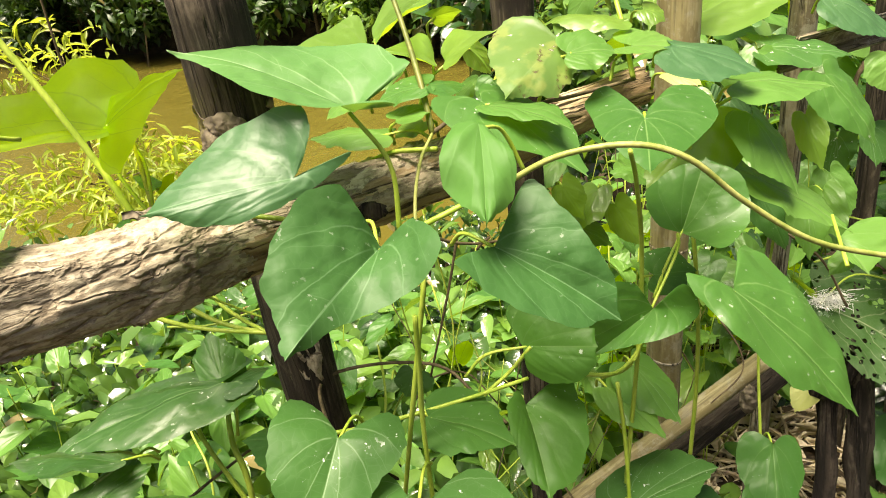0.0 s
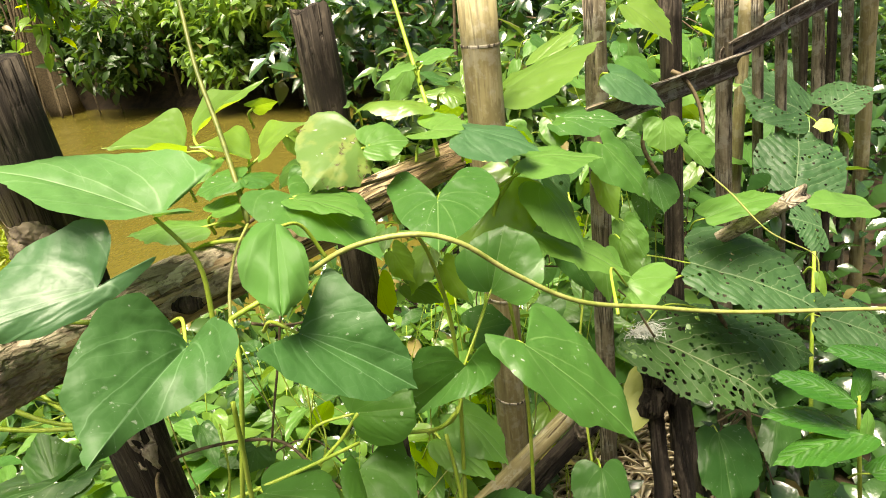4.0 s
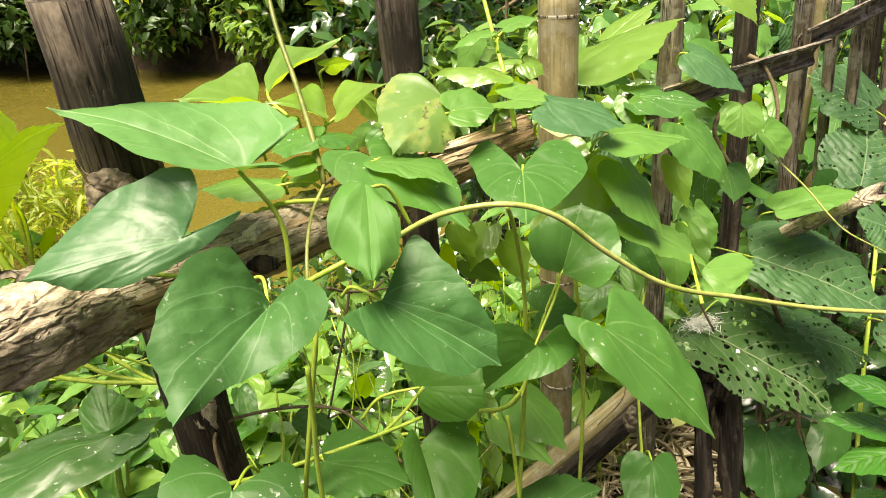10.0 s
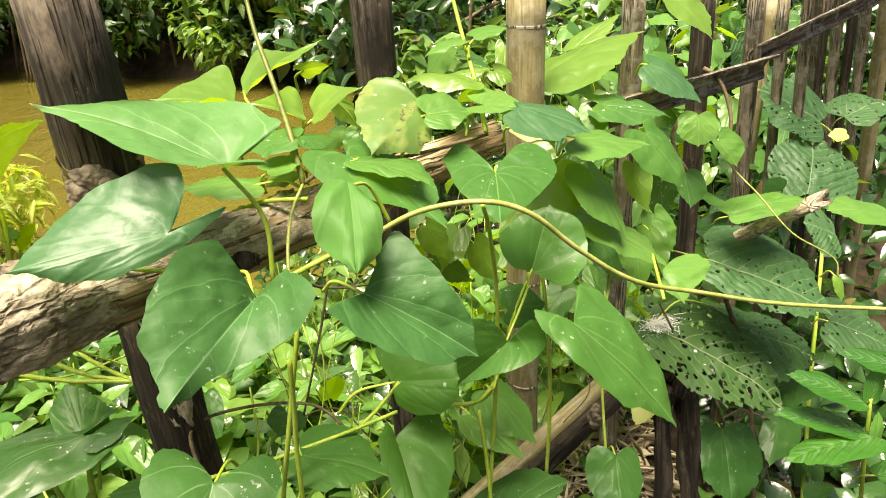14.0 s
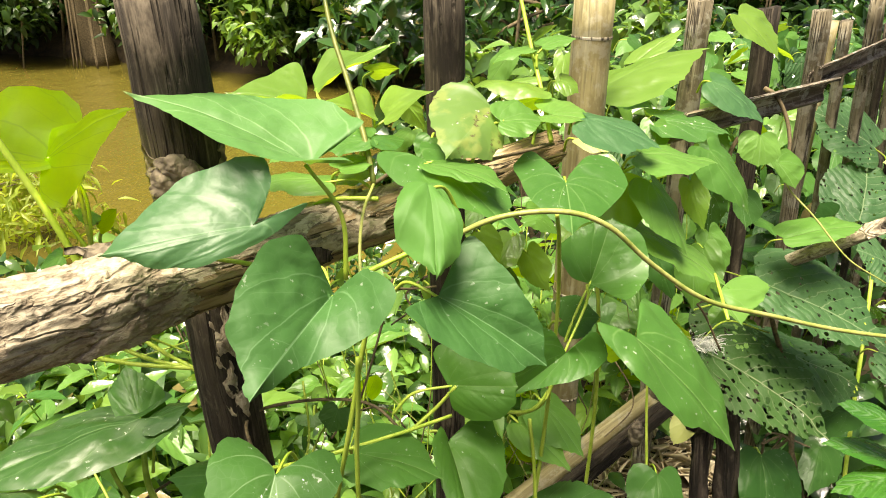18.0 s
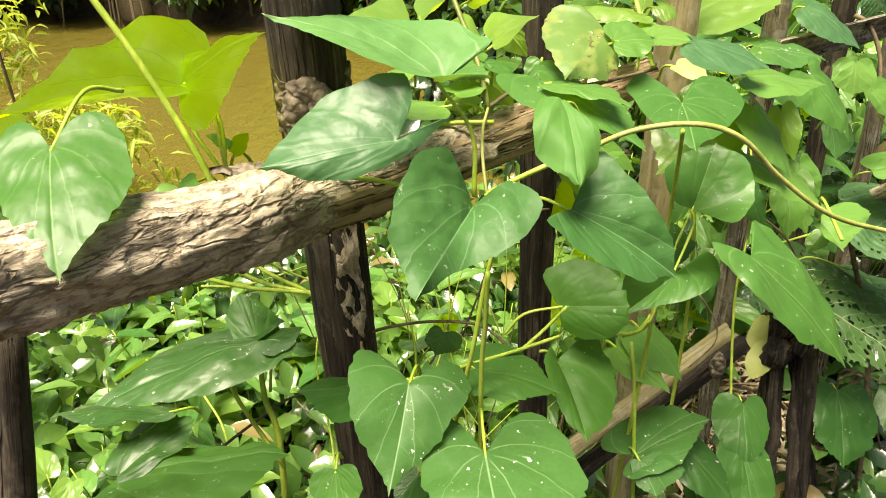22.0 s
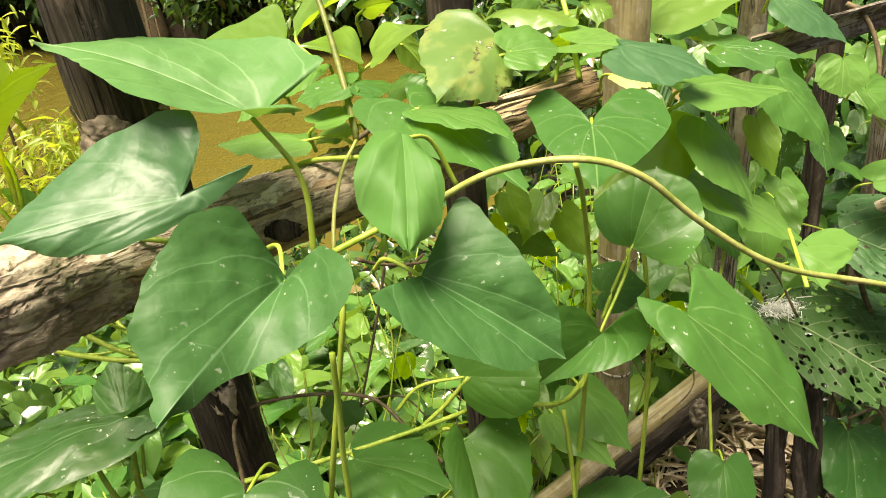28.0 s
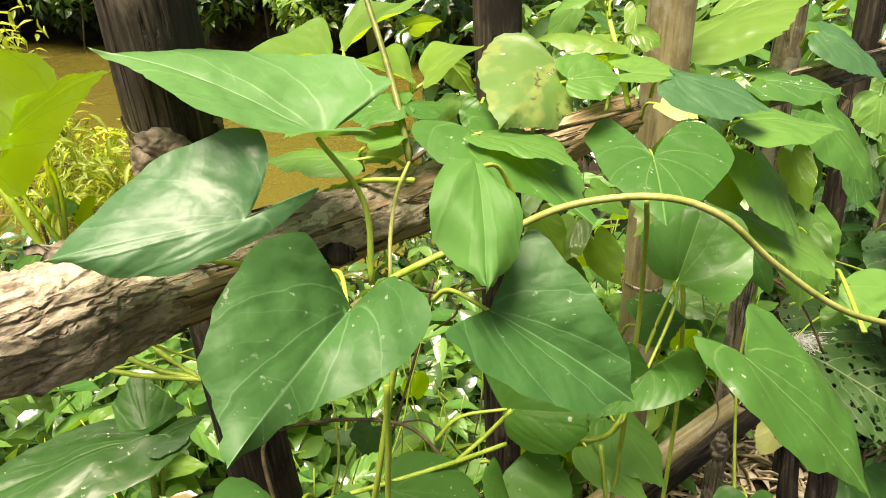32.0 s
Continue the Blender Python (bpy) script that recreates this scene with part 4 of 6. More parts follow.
tagged(lump(None, (0.668, 0.978, 0.586), (0.026, 0.018, 0.031), ROT, name='rotten_wood', seed=33), 'crumbling dark rotten wood on the stumps', 'rotten wood', 'rotten wood lumps')
tagged(post(None, (0.772, 1.035, 0.808), (0.872, 0.975, 0.892), 0.017, LOGBARK, name='broken_branch', wob=0.95, rough_top=3.0, flat=0.7, rings=40), 'broken brown dead branch with a splintered end', 'branch')

# ---- main climbing vine ----
vine = thing('climbing_vine', (-0.023, 0.496, 0.000), 'green climbing vine with heart-shaped leaves spread over the fence', 'vine')
stem('vine_stem', vine, [(-0.096, 0.571, 0.435), (-0.026, 0.488, 0.841), (-0.005, 0.494, 0.962), (0.004, 0.495, 1.018), (-0.001, 0.520, 1.049)], 0.0024, 0.0022, STEM)
stem('vine_stem', vine, [(-0.001, 0.520, 1.049), (-0.001, 0.550, 1.069), (0.003, 0.590, 1.086), (0.013, 0.628, 1.099)], 0.0016, 0.0015, PALESTEM)
stem('vine_stem', vine, [(0.013, 0.628, 1.099), (0.004, 0.657, 1.140), (-0.011, 0.709, 1.182), (-0.032, 0.769, 1.240), (-0.047, 0.836, 1.316)], 0.003, 0.0024, OLIVE)
stem('vine_stem', vine, [(0.067, 0.497, 1.088), (0.11, 0.485, 1.114), (0.161, 0.477, 1.122), (0.201, 0.473, 1.11), (0.246, 0.48, 1.072), (0.306, 0.487, 1.032), (0.384, 0.504, 1.004), (0.488, 0.519, 0.973), (0.659, 0.53, 0.942), (0.828, 0.53, 0.914)], 0.0023, 0.0022, PALESTEM)
stem('vine_stem', vine, [(-0.001, 0.520, 1.049), (0.029, 0.532, 1.058), (0.075, 0.536, 1.077)], 0.0026, 0.0026, STEM)
stem('vine_stem', vine, [(-0.317, 0.612, 1.003), (-0.261, 0.581, 1.038), (-0.215, 0.544, 1.060), (-0.176, 0.526, 1.073), (-0.130, 0.512, 1.073), (-0.086, 0.506, 1.067), (-0.061, 0.527, 1.046)], 0.0024, 0.002, STEM)
stem('vine_stem', vine, [(0.171, 0.519, 1.104), (0.183, 0.544, 1.070), (0.201, 0.584, 0.989), (0.208, 0.601, 0.903), (0.205, 0.596, 0.815), (0.202, 0.599, 0.694), (0.205, 0.650, 0.305)], 0.0019, 0.0028, STEM)
stem('vine_stem', vine, [(0.207, 0.921, 1.291), (0.221, 0.860, 1.203), (0.228, 0.818, 1.156), (0.227, 0.754, 1.110)], 0.0026, 0.003, STEM)
stem('vine_stem', vine, [(0.139, 0.567, 0.859), (0.177, 0.572, 0.854), (0.198, 0.592, 0.854), (0.207, 0.603, 0.857)], 0.0022, 0.0022, STEM)
stem('vine_stem', vine, [(0.017, 0.612, 1.088), (-0.024, 0.625, 1.084), (-0.049, 0.634, 1.074), (-0.067, 0.631, 1.064)], 0.0025, 0.002, STEM)
stem('vine_stem', vine, [(0.013, 0.628, 1.099), (0.052, 0.642, 1.116), (0.121, 0.656, 1.113), (0.224, 0.733, 1.112)], 0.0022, 0.002, DRYSTEM)
blade(vine, (-0.040, 0.531, 1.146), (-0.189, 0.560, 1.201), [(-0.128, 0.590, 1.196), (-0.072, 0.600, 1.187), (-0.024, 0.585, 1.185), (0.005, 0.556, 1.178)], [(-0.138, 0.520, 1.188), (-0.092, 0.482, 1.174), (-0.052, 0.490, 1.162), (-0.002, 0.492, 1.161)], PALER, arch=0.06, cup=0.03, wave=0.014, stalk=(-0.013, 0.511, 1.050), stalk_r=0.0022, label='pale green pointed leaf held out flat')
blade(vine, (-0.080, 0.472, 1.116), (-0.184, 0.442, 1.106), [(-0.166, 0.472, 1.122), (-0.140, 0.500, 1.141), (-0.100, 0.502, 1.158), (-0.072, 0.497, 1.162), (-0.066, 0.488, 1.146)], [(-0.150, 0.440, 1.097), (-0.108, 0.448, 1.096), (-0.078, 0.464, 1.103), (-0.040, 0.500, 1.122)], COOL, arch=0.05, cup=0.02, wave=0.012, stalk=(-0.083, 0.503, 1.093), label='grey-green leaf with a raised lobe')
blade(vine, (-0.020, 0.454, 1.066), (-0.070, 0.350, 1.042), [(-0.083, 0.374, 1.062), (-0.086, 0.392, 1.090), (-0.070, 0.425, 1.113), (-0.044, 0.446, 1.119)], [(-0.032, 0.392, 1.043), (0.004, 0.400, 1.058), (0.027, 0.411, 1.083), (0.006, 0.444, 1.088)], DEEP, arch=0.05, cup=0.03, wave=0.012, stalk=(-0.047, 0.507, 1.060), label='large deep green heart-shaped leaf')
blade(vine, (0.062, 0.463, 1.056), (0.151, 0.439, 1.001), [(0.144, 0.452, 1.033), (0.128, 0.459, 1.061), (0.108, 0.480, 1.082), (0.088, 0.494, 1.093)], [(0.116, 0.420, 1.011), (0.084, 0.412, 1.027), (0.054, 0.416, 1.046), (0.034, 0.426, 1.063)], DEEP, arch=0.05, cup=0.02, wave=0.010, seed=3, stalk=(0.028, 0.503, 1.041), label='deep blue-green heart-shaped leaf')
blade(vine, (0.267, 0.530, 0.969), (0.372, 0.490, 0.856), [(0.366, 0.527, 0.904), (0.343, 0.560, 0.945), (0.314, 0.582, 0.972), (0.290, 0.580, 0.984)], [(0.310, 0.480, 0.898), (0.264, 0.487, 0.940), (0.240, 0.505, 0.964), (0.228, 0.536, 0.984)], MID, arch=0.05, cup=0.02, seed=5, stalk=(0.262, 0.555, 0.949), label='bright green heart-shaped leaf with a long tip')
blade(vine, (0.056, 0.500, 1.139), (0.056, 0.428, 1.086), [(0.040, 0.443, 1.098), (0.026, 0.463, 1.117), (0.030, 0.482, 1.132), (0.042, 0.500, 1.142)], [(0.072, 0.447, 1.092), (0.079, 0.462, 1.106), (0.076, 0.480, 1.122), (0.066, 0.496, 1.136)], YOUNG, arch=0.10, cup=0.06, wave=0.045, pleat=0.0, seed=7, stalk=(0.091, 0.528, 1.088), label='crinkled curled young leaf')
blade(vine, (0.136, 0.668, 1.168), (0.080, 0.588, 1.134), [(0.072, 0.622, 1.152), (0.072, 0.664, 1.172), (0.086, 0.690, 1.186), (0.112, 0.688, 1.187)], [(0.100, 0.602, 1.133), (0.128, 0.612, 1.130), (0.143, 0.632, 1.140), (0.146, 0.656, 1.152)], SICK, arch=0.05, cup=0.03, wave=0.018, teeth=0.010, seed=9, stalk=(0.107, 0.631, 1.103), label='yellowing leaf with brown spots and holes')
leaf(vine, (0.140, 0.637, 1.161), (0.184, 0.648, 1.158), (0.164, 0.672, 1.175), (0.159, 0.617, 1.150), FRESH, notch=0.15, full=0.8, crinkle=0.02, stalk=(0.131, 0.664, 1.132))
blade(vine, (0.202, 0.600, 1.106), (0.189, 0.524, 1.082), [(0.168, 0.560, 1.092), (0.155, 0.612, 1.109), (0.160, 0.640, 1.120), (0.178, 0.648, 1.126)], [(0.226, 0.555, 1.090), (0.264, 0.600, 1.105), (0.262, 0.632, 1.118), (0.240, 0.645, 1.124)], MID, arch=0.03, cup=0.03, seed=11, stalk=(0.218, 0.662, 1.071))
leaf(vine, (0.061, 0.604, 1.130), (0.138, 0.512, 1.087), (0.124, 0.608, 1.120), (0.035, 0.562, 1.123), MID, notch=0.25, stalk=(0.100, 0.590, 1.108))
leaf(vine, (0.066, 0.582, 1.132), (0.128, 0.528, 1.122), (0.108, 0.602, 1.129), (0.080, 0.548, 1.129), FRESH, notch=0.1, stalk=(0.060, 0.620, 1.103))
leaf(vine, (0.074, 0.670, 1.135), (0.064, 0.656, 1.099), (0.056, 0.671, 1.132), (0.091, 0.662, 1.119), MID, notch=0.1, stalk=(0.080, 0.705, 1.116))
blade(vine, (0.212, 0.571, 0.928), (0.150, 0.552, 0.890), [(0.149, 0.550, 0.918), (0.147, 0.545, 0.948), (0.165, 0.555, 0.967), (0.190, 0.562, 0.962)], [(0.196, 0.536, 0.912), (0.228, 0.532, 0.926), (0.242, 0.534, 0.948), (0.230, 0.545, 0.968)], MID, cup=0.03, seed=13, stalk=(0.254, 0.647, 0.969))
blade(vine, (0.262, 0.660, 0.964), (0.290, 0.690, 1.035), [(0.262, 0.690, 1.026), (0.232, 0.678, 1.015), (0.222, 0.657, 1.000), (0.236, 0.650, 0.978)], [(0.318, 0.670, 1.022), (0.326, 0.650, 0.998), (0.312, 0.625, 0.980), (0.284, 0.605, 0.971)], MID, arch=0.04, seed=15, stalk=(0.227, 0.624, 0.908))
leaf(vine, (0.318, 0.751, 1.072), (0.237, 0.721, 0.985), (0.243, 0.763, 1.047), (0.330, 0.715, 1.008), PALE, notch=0.1, stalk=(0.329, 0.784, 1.051))
blade(vine, (0.086, 0.561, 0.900), (0.153, 0.535, 0.913), [(0.150, 0.560, 0.932), (0.120, 0.580, 0.944), (0.090, 0.588, 0.938), (0.072, 0.585, 0.926)], [(0.148, 0.527, 0.894), (0.124, 0.525, 0.880), (0.102, 0.540, 0.875), (0.089, 0.552, 0.880)], SOFT, cup=0.03, seed=17, stalk=(0.028, 0.560, 0.868), label='rounded green leaf on a bent stalk')
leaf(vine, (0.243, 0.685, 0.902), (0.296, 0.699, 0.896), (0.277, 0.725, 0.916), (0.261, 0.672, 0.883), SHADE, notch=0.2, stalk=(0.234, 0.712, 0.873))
leaf(vine, (0.216, 0.647, 0.808), (0.259, 0.600, 0.759), (0.256, 0.652, 0.790), (0.196, 0.614, 0.790), FRESH, notch=0.2, stalk=(0.213, 0.684, 0.785))

# ---- upper shoots ----
shoot = thing('vine_shoot', (0.020, 0.659, 1.045), 'young vine shoot with pale paired leaves rising over the rail', 'vine')
blade(shoot, (-0.059, 0.750, 1.151), (-0.152, 0.765, 1.164), [(-0.106, 0.800, 1.176), (-0.080, 0.830, 1.179), (-0.064, 0.800, 1.166)], [(-0.106, 0.735, 1.157), (-0.076, 0.720, 1.162), (-0.055, 0.735, 1.160)], PALE, arch=0.06, cup=0.0, fold=0.10, wave=0.016, seed=31, stalk=(-0.026, 0.73, 1.145))
blade(shoot, (-0.054, 0.770, 1.167), (0.042, 0.800, 1.217), [(-0.004, 0.830, 1.199), (-0.035, 0.845, 1.192), (-0.054, 0.810, 1.175)], [(0.006, 0.765, 1.190), (-0.022, 0.745, 1.176), (-0.045, 0.755, 1.166)], PALE, arch=0.06, cup=0.0, fold=0.10, wave=0.016, seed=32, stalk=(-0.026, 0.73, 1.145))
blade(shoot, (0.025, 0.700, 1.148), (0.082, 0.736, 1.173), [(0.052, 0.760, 1.168), (0.036, 0.778, 1.164), (0.023, 0.755, 1.152)], [(0.056, 0.694, 1.160), (0.042, 0.676, 1.146), (0.028, 0.684, 1.142)], PALE, arch=0.06, cup=0.0, fold=0.10, wave=0.016, seed=33, stalk=(-0.002, 0.69, 1.11))
blade(shoot, (0.019, 0.700, 1.148), (-0.045, 0.711, 1.166), [(-0.014, 0.745, 1.165), (0.000, 0.765, 1.165), (0.012, 0.750, 1.155)], [(-0.014, 0.688, 1.157), (0.005, 0.674, 1.152), (0.017, 0.684, 1.147)], PALE, arch=0.06, cup=0.0, fold=0.10, wave=0.016, seed=34, stalk=(-0.002, 0.69, 1.11))
leaf(shoot, (-0.032, 0.642, 1.097), (-0.112, 0.648, 1.094), (-0.080, 0.674, 1.097), (-0.065, 0.617, 1.091), FRESH, notch=0.1, stalk=(0.010, 0.636, 1.092))
leaf(shoot, (0.009, 0.655, 1.137), (-0.038, 0.655, 1.126), (-0.017, 0.685, 1.140), (-0.016, 0.635, 1.127), MID, notch=0.2, stalk=(0.023, 0.685, 1.109))
leaf(shoot, (0.012, 0.656, 1.138), (0.047, 0.672, 1.132), (0.029, 0.682, 1.136), (0.032, 0.636, 1.131), MID, notch=0.2, stalk=(0.004, 0.681, 1.110))
leaf(shoot, (-0.021, 0.637, 1.112), (0.017, 0.657, 1.116), (-0.008, 0.677, 1.117), (0.003, 0.621, 1.115), FRESH, notch=0.1, stalk=(-0.028, 0.661, 1.081))
leaf(shoot, (0.219, 0.850, 1.204), (0.165, 0.847, 1.186), (0.201, 0.880, 1.204), (0.192, 0.840, 1.195), FRESH, notch=0.1, stalk=(0.222, 0.846, 1.194))
leaf(shoot, (0.232, 0.851, 1.210), (0.281, 0.861, 1.219), (0.259, 0.885, 1.220), (0.257, 0.838, 1.212), FRESH, notch=0.1, stalk=(0.224, 0.841, 1.184))
leaf(shoot, (0.132, 0.813, 1.174), (0.094, 0.848, 1.197), (0.117, 0.836, 1.185), (0.115, 0.810, 1.175), FRESH, notch=0.05, stalk=(0.143, 0.835, 1.139))
leaf(shoot, (0.224, 0.799, 1.163), (0.134, 0.807, 1.161), (0.181, 0.854, 1.164), (0.179, 0.775, 1.162), PALE, notch=0.1, arch=0.12, droop=0.12, stalk=(0.224, 0.804, 1.149))
leaf(shoot, (0.257, 0.842, 1.168), (0.281, 0.833, 1.154), (0.276, 0.861, 1.173), (0.260, 0.823, 1.153), PALE, notch=0.2, arch=0.12, droop=0.12, stalk=(0.250, 0.875, 1.144))

# ---- vine over the bamboo stakes ----
vine_right = thing('climbing_vine', (0.324, 0.739, 0.000), 'tangled vine leaves climbing between the bamboo stakes', 'vine')
stem('vine_stem', vine_right, [(0.324, 0.740, 0.287), (0.326, 0.745, 0.680), (0.304, 0.725, 0.881), (0.285, 0.732, 1.020), (0.320, 0.735, 1.087)], 0.003, 0.0022, STEM)
stem('vine_stem', vine_right, [(0.220, 0.666, 1.056), (0.279, 0.710, 1.070), (0.326, 0.733, 1.084)], 0.002, 0.002, STEM)
stem('tendril', vine_right, [(0.707, 1.011, 1.002), (0.706, 0.977, 0.973), (0.736, 0.936, 0.935), (0.776, 0.887, 0.881), (0.843, 0.863, 0.841), (0.849, 0.850, 0.811)], 0.0018, 0.001, PALESTEM)
stem('vine_stem', vine_right, [(0.716, 1.124, 1.114), (0.731, 1.107, 1.103), (0.748, 1.091, 1.070), (0.754, 1.075, 1.033), (0.750, 1.060, 0.997)], 0.0042, 0.003, DRYSTEM)
stem('vine_stem', vine_right, [(0.633, 1.037, 1.045), (0.618, 1.025, 1.015), (0.629, 1.009, 0.980), (0.647, 0.996, 0.952)], 0.004, 0.003, DRYSTEM)
leaf(vine_right, (0.220, 0.737, 1.145), (0.269, 0.719, 1.140), (0.244, 0.796, 1.154), (0.207, 0.705, 1.144), FRESH, notch=0.5, stalk=(0.197, 0.726, 1.113))
leaf(vine_right, (0.257, 0.723, 1.145), (0.333, 0.683, 1.121), (0.312, 0.736, 1.136), (0.262, 0.659, 1.122), COOL, notch=0.1, stalk=(0.249, 0.758, 1.118))
leaf(vine_right, (0.328, 0.720, 1.103), (0.418, 0.707, 1.095), (0.370, 0.753, 1.102), (0.343, 0.665, 1.094), FRESH, notch=0.2, stalk=(0.312, 0.734, 1.081))
leaf(vine_right, (0.279, 0.810, 1.100), (0.312, 0.781, 1.089), (0.309, 0.828, 1.103), (0.287, 0.782, 1.090), YELLOW, notch=0.1, stalk=(0.273, 0.848, 1.073))
leaf(vine_right, (0.442, 0.915, 1.101), (0.541, 0.898, 1.082), (0.499, 0.955, 1.102), (0.443, 0.855, 1.087), SPECKLED, notch=0.3, stalk=(0.434, 0.947, 1.073))
leaf(vine_right, (0.417, 0.895, 1.099), (0.414, 0.870, 1.064), (0.398, 0.898, 1.091), (0.440, 0.888, 1.082), FRESH, notch=0.3, stalk=(0.421, 0.932, 1.078))
leaf(vine_right, (0.455, 0.798, 1.086), (0.512, 0.769, 1.004), (0.507, 0.809, 1.060), (0.435, 0.772, 1.057), MID, notch=0.2, stalk=(0.452, 0.832, 1.065))
leaf(vine_right, (0.348, 0.724, 1.066), (0.385, 0.676, 0.989), (0.381, 0.725, 1.039), (0.323, 0.685, 1.037), FRESH, notch=0.15, stalk=(0.346, 0.759, 1.046))
leaf(vine_right, (0.327, 0.725, 1.013), (0.450, 0.682, 0.941), (0.406, 0.733, 0.982), (0.365, 0.680, 0.975), FRESH, notch=0.05, stalk=(0.320, 0.758, 0.989))
leaf(vine_right, (0.447, 0.698, 0.927), (0.466, 0.662, 0.900), (0.521, 0.712, 0.929), (0.442, 0.669, 0.915), FRESH, notch=0.2, crinkle=0.04, stalk=(0.372, 0.550, 0.974))
leaf(vine_right, (0.443, 0.771, 0.943), (0.444, 0.742, 0.877), (0.419, 0.765, 0.923), (0.468, 0.759, 0.921), FRESH, notch=0.1, stalk=(0.446, 0.806, 0.924))
leaf(vine_right, (0.612, 0.942, 1.072), (0.608, 0.923, 1.028), (0.575, 0.936, 1.050), (0.642, 0.927, 1.046), FRESH, notch=0.15, full=0.7, stalk=(0.616, 0.976, 1.054))
leaf(vine_right, (0.540, 0.981, 1.148), (0.619, 0.948, 1.089), (0.596, 0.996, 1.133), (0.539, 0.938, 1.111), COOL, notch=0.1, stalk=(0.534, 1.014, 1.124))
leaf(vine_right, (0.380, 1.013, 1.137), (0.534, 1.001, 1.192), (0.463, 1.063, 1.169), (0.434, 0.924, 1.136), PALE, notch=0.15, stalk=(0.371, 1.044, 1.103))
leaf(vine_right, (0.444, 1.062, 1.164), (0.536, 1.097, 1.214), (0.488, 1.112, 1.195), (0.491, 1.052, 1.182), PALE, notch=0.1, stalk=(0.437, 1.089, 1.128))
leaf(vine_right, (0.582, 1.018, 1.243), (0.643, 0.985, 1.181), (0.641, 1.035, 1.235), (0.579, 0.988, 1.217), PALE, notch=0.1, stalk=(0.577, 1.052, 1.221))
leaf(vine_right, (0.670, 0.968, 1.020), (0.698, 0.949, 0.981), (0.676, 0.956, 0.995), (0.723, 0.965, 1.007), FRESH, notch=0.3, stalk=(0.667, 1.003, 0.999))
leaf(vine_right, (0.607, 0.954, 0.973), (0.615, 0.930, 0.919), (0.595, 0.945, 0.953), (0.648, 0.945, 0.944), SPECKLED, notch=0.1, stalk=(0.608, 0.989, 0.954))
leaf(vine_right, (0.707, 0.962, 0.888), (0.847, 0.958, 0.909), (0.799, 1.015, 0.910), (0.759, 0.924, 0.896), FRESH, notch=0.03, full=0.75, label='ribbed yellow-edged oval leaf', stalk=(0.698, 0.993, 0.857))
leaf(vine_right, (0.997, 0.930, 0.878), (0.881, 0.947, 0.890), (0.963, 0.990, 0.895), (0.902, 0.901, 0.881), FRESH, notch=0.03, full=0.75, stalk=(1.011, 0.959, 0.847))
leaf(vine_right, (0.529, 0.889, 0.932), (0.554, 0.862, 0.875), (0.514, 0.880, 0.909), (0.562, 0.877, 0.911), FRESH, notch=0.2, stalk=(0.528, 0.924, 0.912))
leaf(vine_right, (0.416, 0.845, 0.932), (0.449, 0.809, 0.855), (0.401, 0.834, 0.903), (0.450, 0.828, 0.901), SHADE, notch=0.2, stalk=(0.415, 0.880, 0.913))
leaf(vine_right, (0.473, 0.716, 0.899), (0.449, 0.708, 0.874), (0.454, 0.722, 0.890), (0.474, 0.707, 0.884), FRESH, notch=0.1, stalk=(0.484, 0.749, 0.878))

# ---- lower leaves ----
vine_low = thing('climbing_vine', (0.001, 0.473, 0.000), 'low vine with broad pale-veined leaves hanging below the rail', 'vine')
stem('vine_stem', vine_low, [(0.009, 0.459, 0.272), (-0.007, 0.471, 0.813), (-0.005, 0.472, 0.947), (-0.004, 0.474, 0.994)], 0.0024, 0.0022, STEM)
stem('vine_stem', vine_low, [(-0.096, 0.499, 0.857), (-0.055, 0.516, 0.851), (0.031, 0.538, 0.859), (0.090, 0.558, 0.864)], 0.0022, 0.002, STEM)
stem('vine_stem', vine_low, [(-0.096, 0.495, 0.849), (-0.129, 0.595, 0.842), (-0.077, 0.601, 0.859), (-0.000, 0.587, 0.864), (0.040, 0.553, 0.847), (0.066, 0.524, 0.838)], 0.002, 0.0016, DRYSTEM)
stem('vine_stem', vine_low, [(0.040, 0.552, 0.845), (0.072, 0.563, 0.869), (0.093, 0.556, 0.902)], 0.002, 0.002, STEM)
stem('vine_stem', vine_low, [(0.164, 0.570, 0.851), (0.198, 0.590, 0.851), (0.218, 0.602, 0.897)], 0.002, 0.002, STEM)
stem('vine_stem', vine_low, [(0.187, 0.599, 0.822), (0.195, 0.583, 0.749), (0.204, 0.554, 0.586)], 0.0022, 0.0024, STEM)
blade(vine_low, (-0.077, 0.448, 0.895), (-0.097, 0.372, 0.838), [(-0.116, 0.398, 0.868), (-0.126, 0.410, 0.895), (-0.130, 0.440, 0.916), (-0.119, 0.476, 0.915), (-0.098, 0.476, 0.904)], [(-0.068, 0.396, 0.852), (-0.042, 0.420, 0.870), (-0.020, 0.446, 0.887), (-0.036, 0.480, 0.893)], SPECKLED, cup=0.03, wave=0.014, teeth=0.012, seed=19, stalk=(-0.064, 0.500, 0.863), label='broad green leaf with pale scratched veins')
leaf(vine_low, (-0.012, 0.401, 0.852), (-0.010, 0.304, 0.840), (-0.069, 0.376, 0.848), (0.074, 0.374, 0.842), SPECKLED, notch=0.55, stalk=(-0.006, 0.481, 0.833))
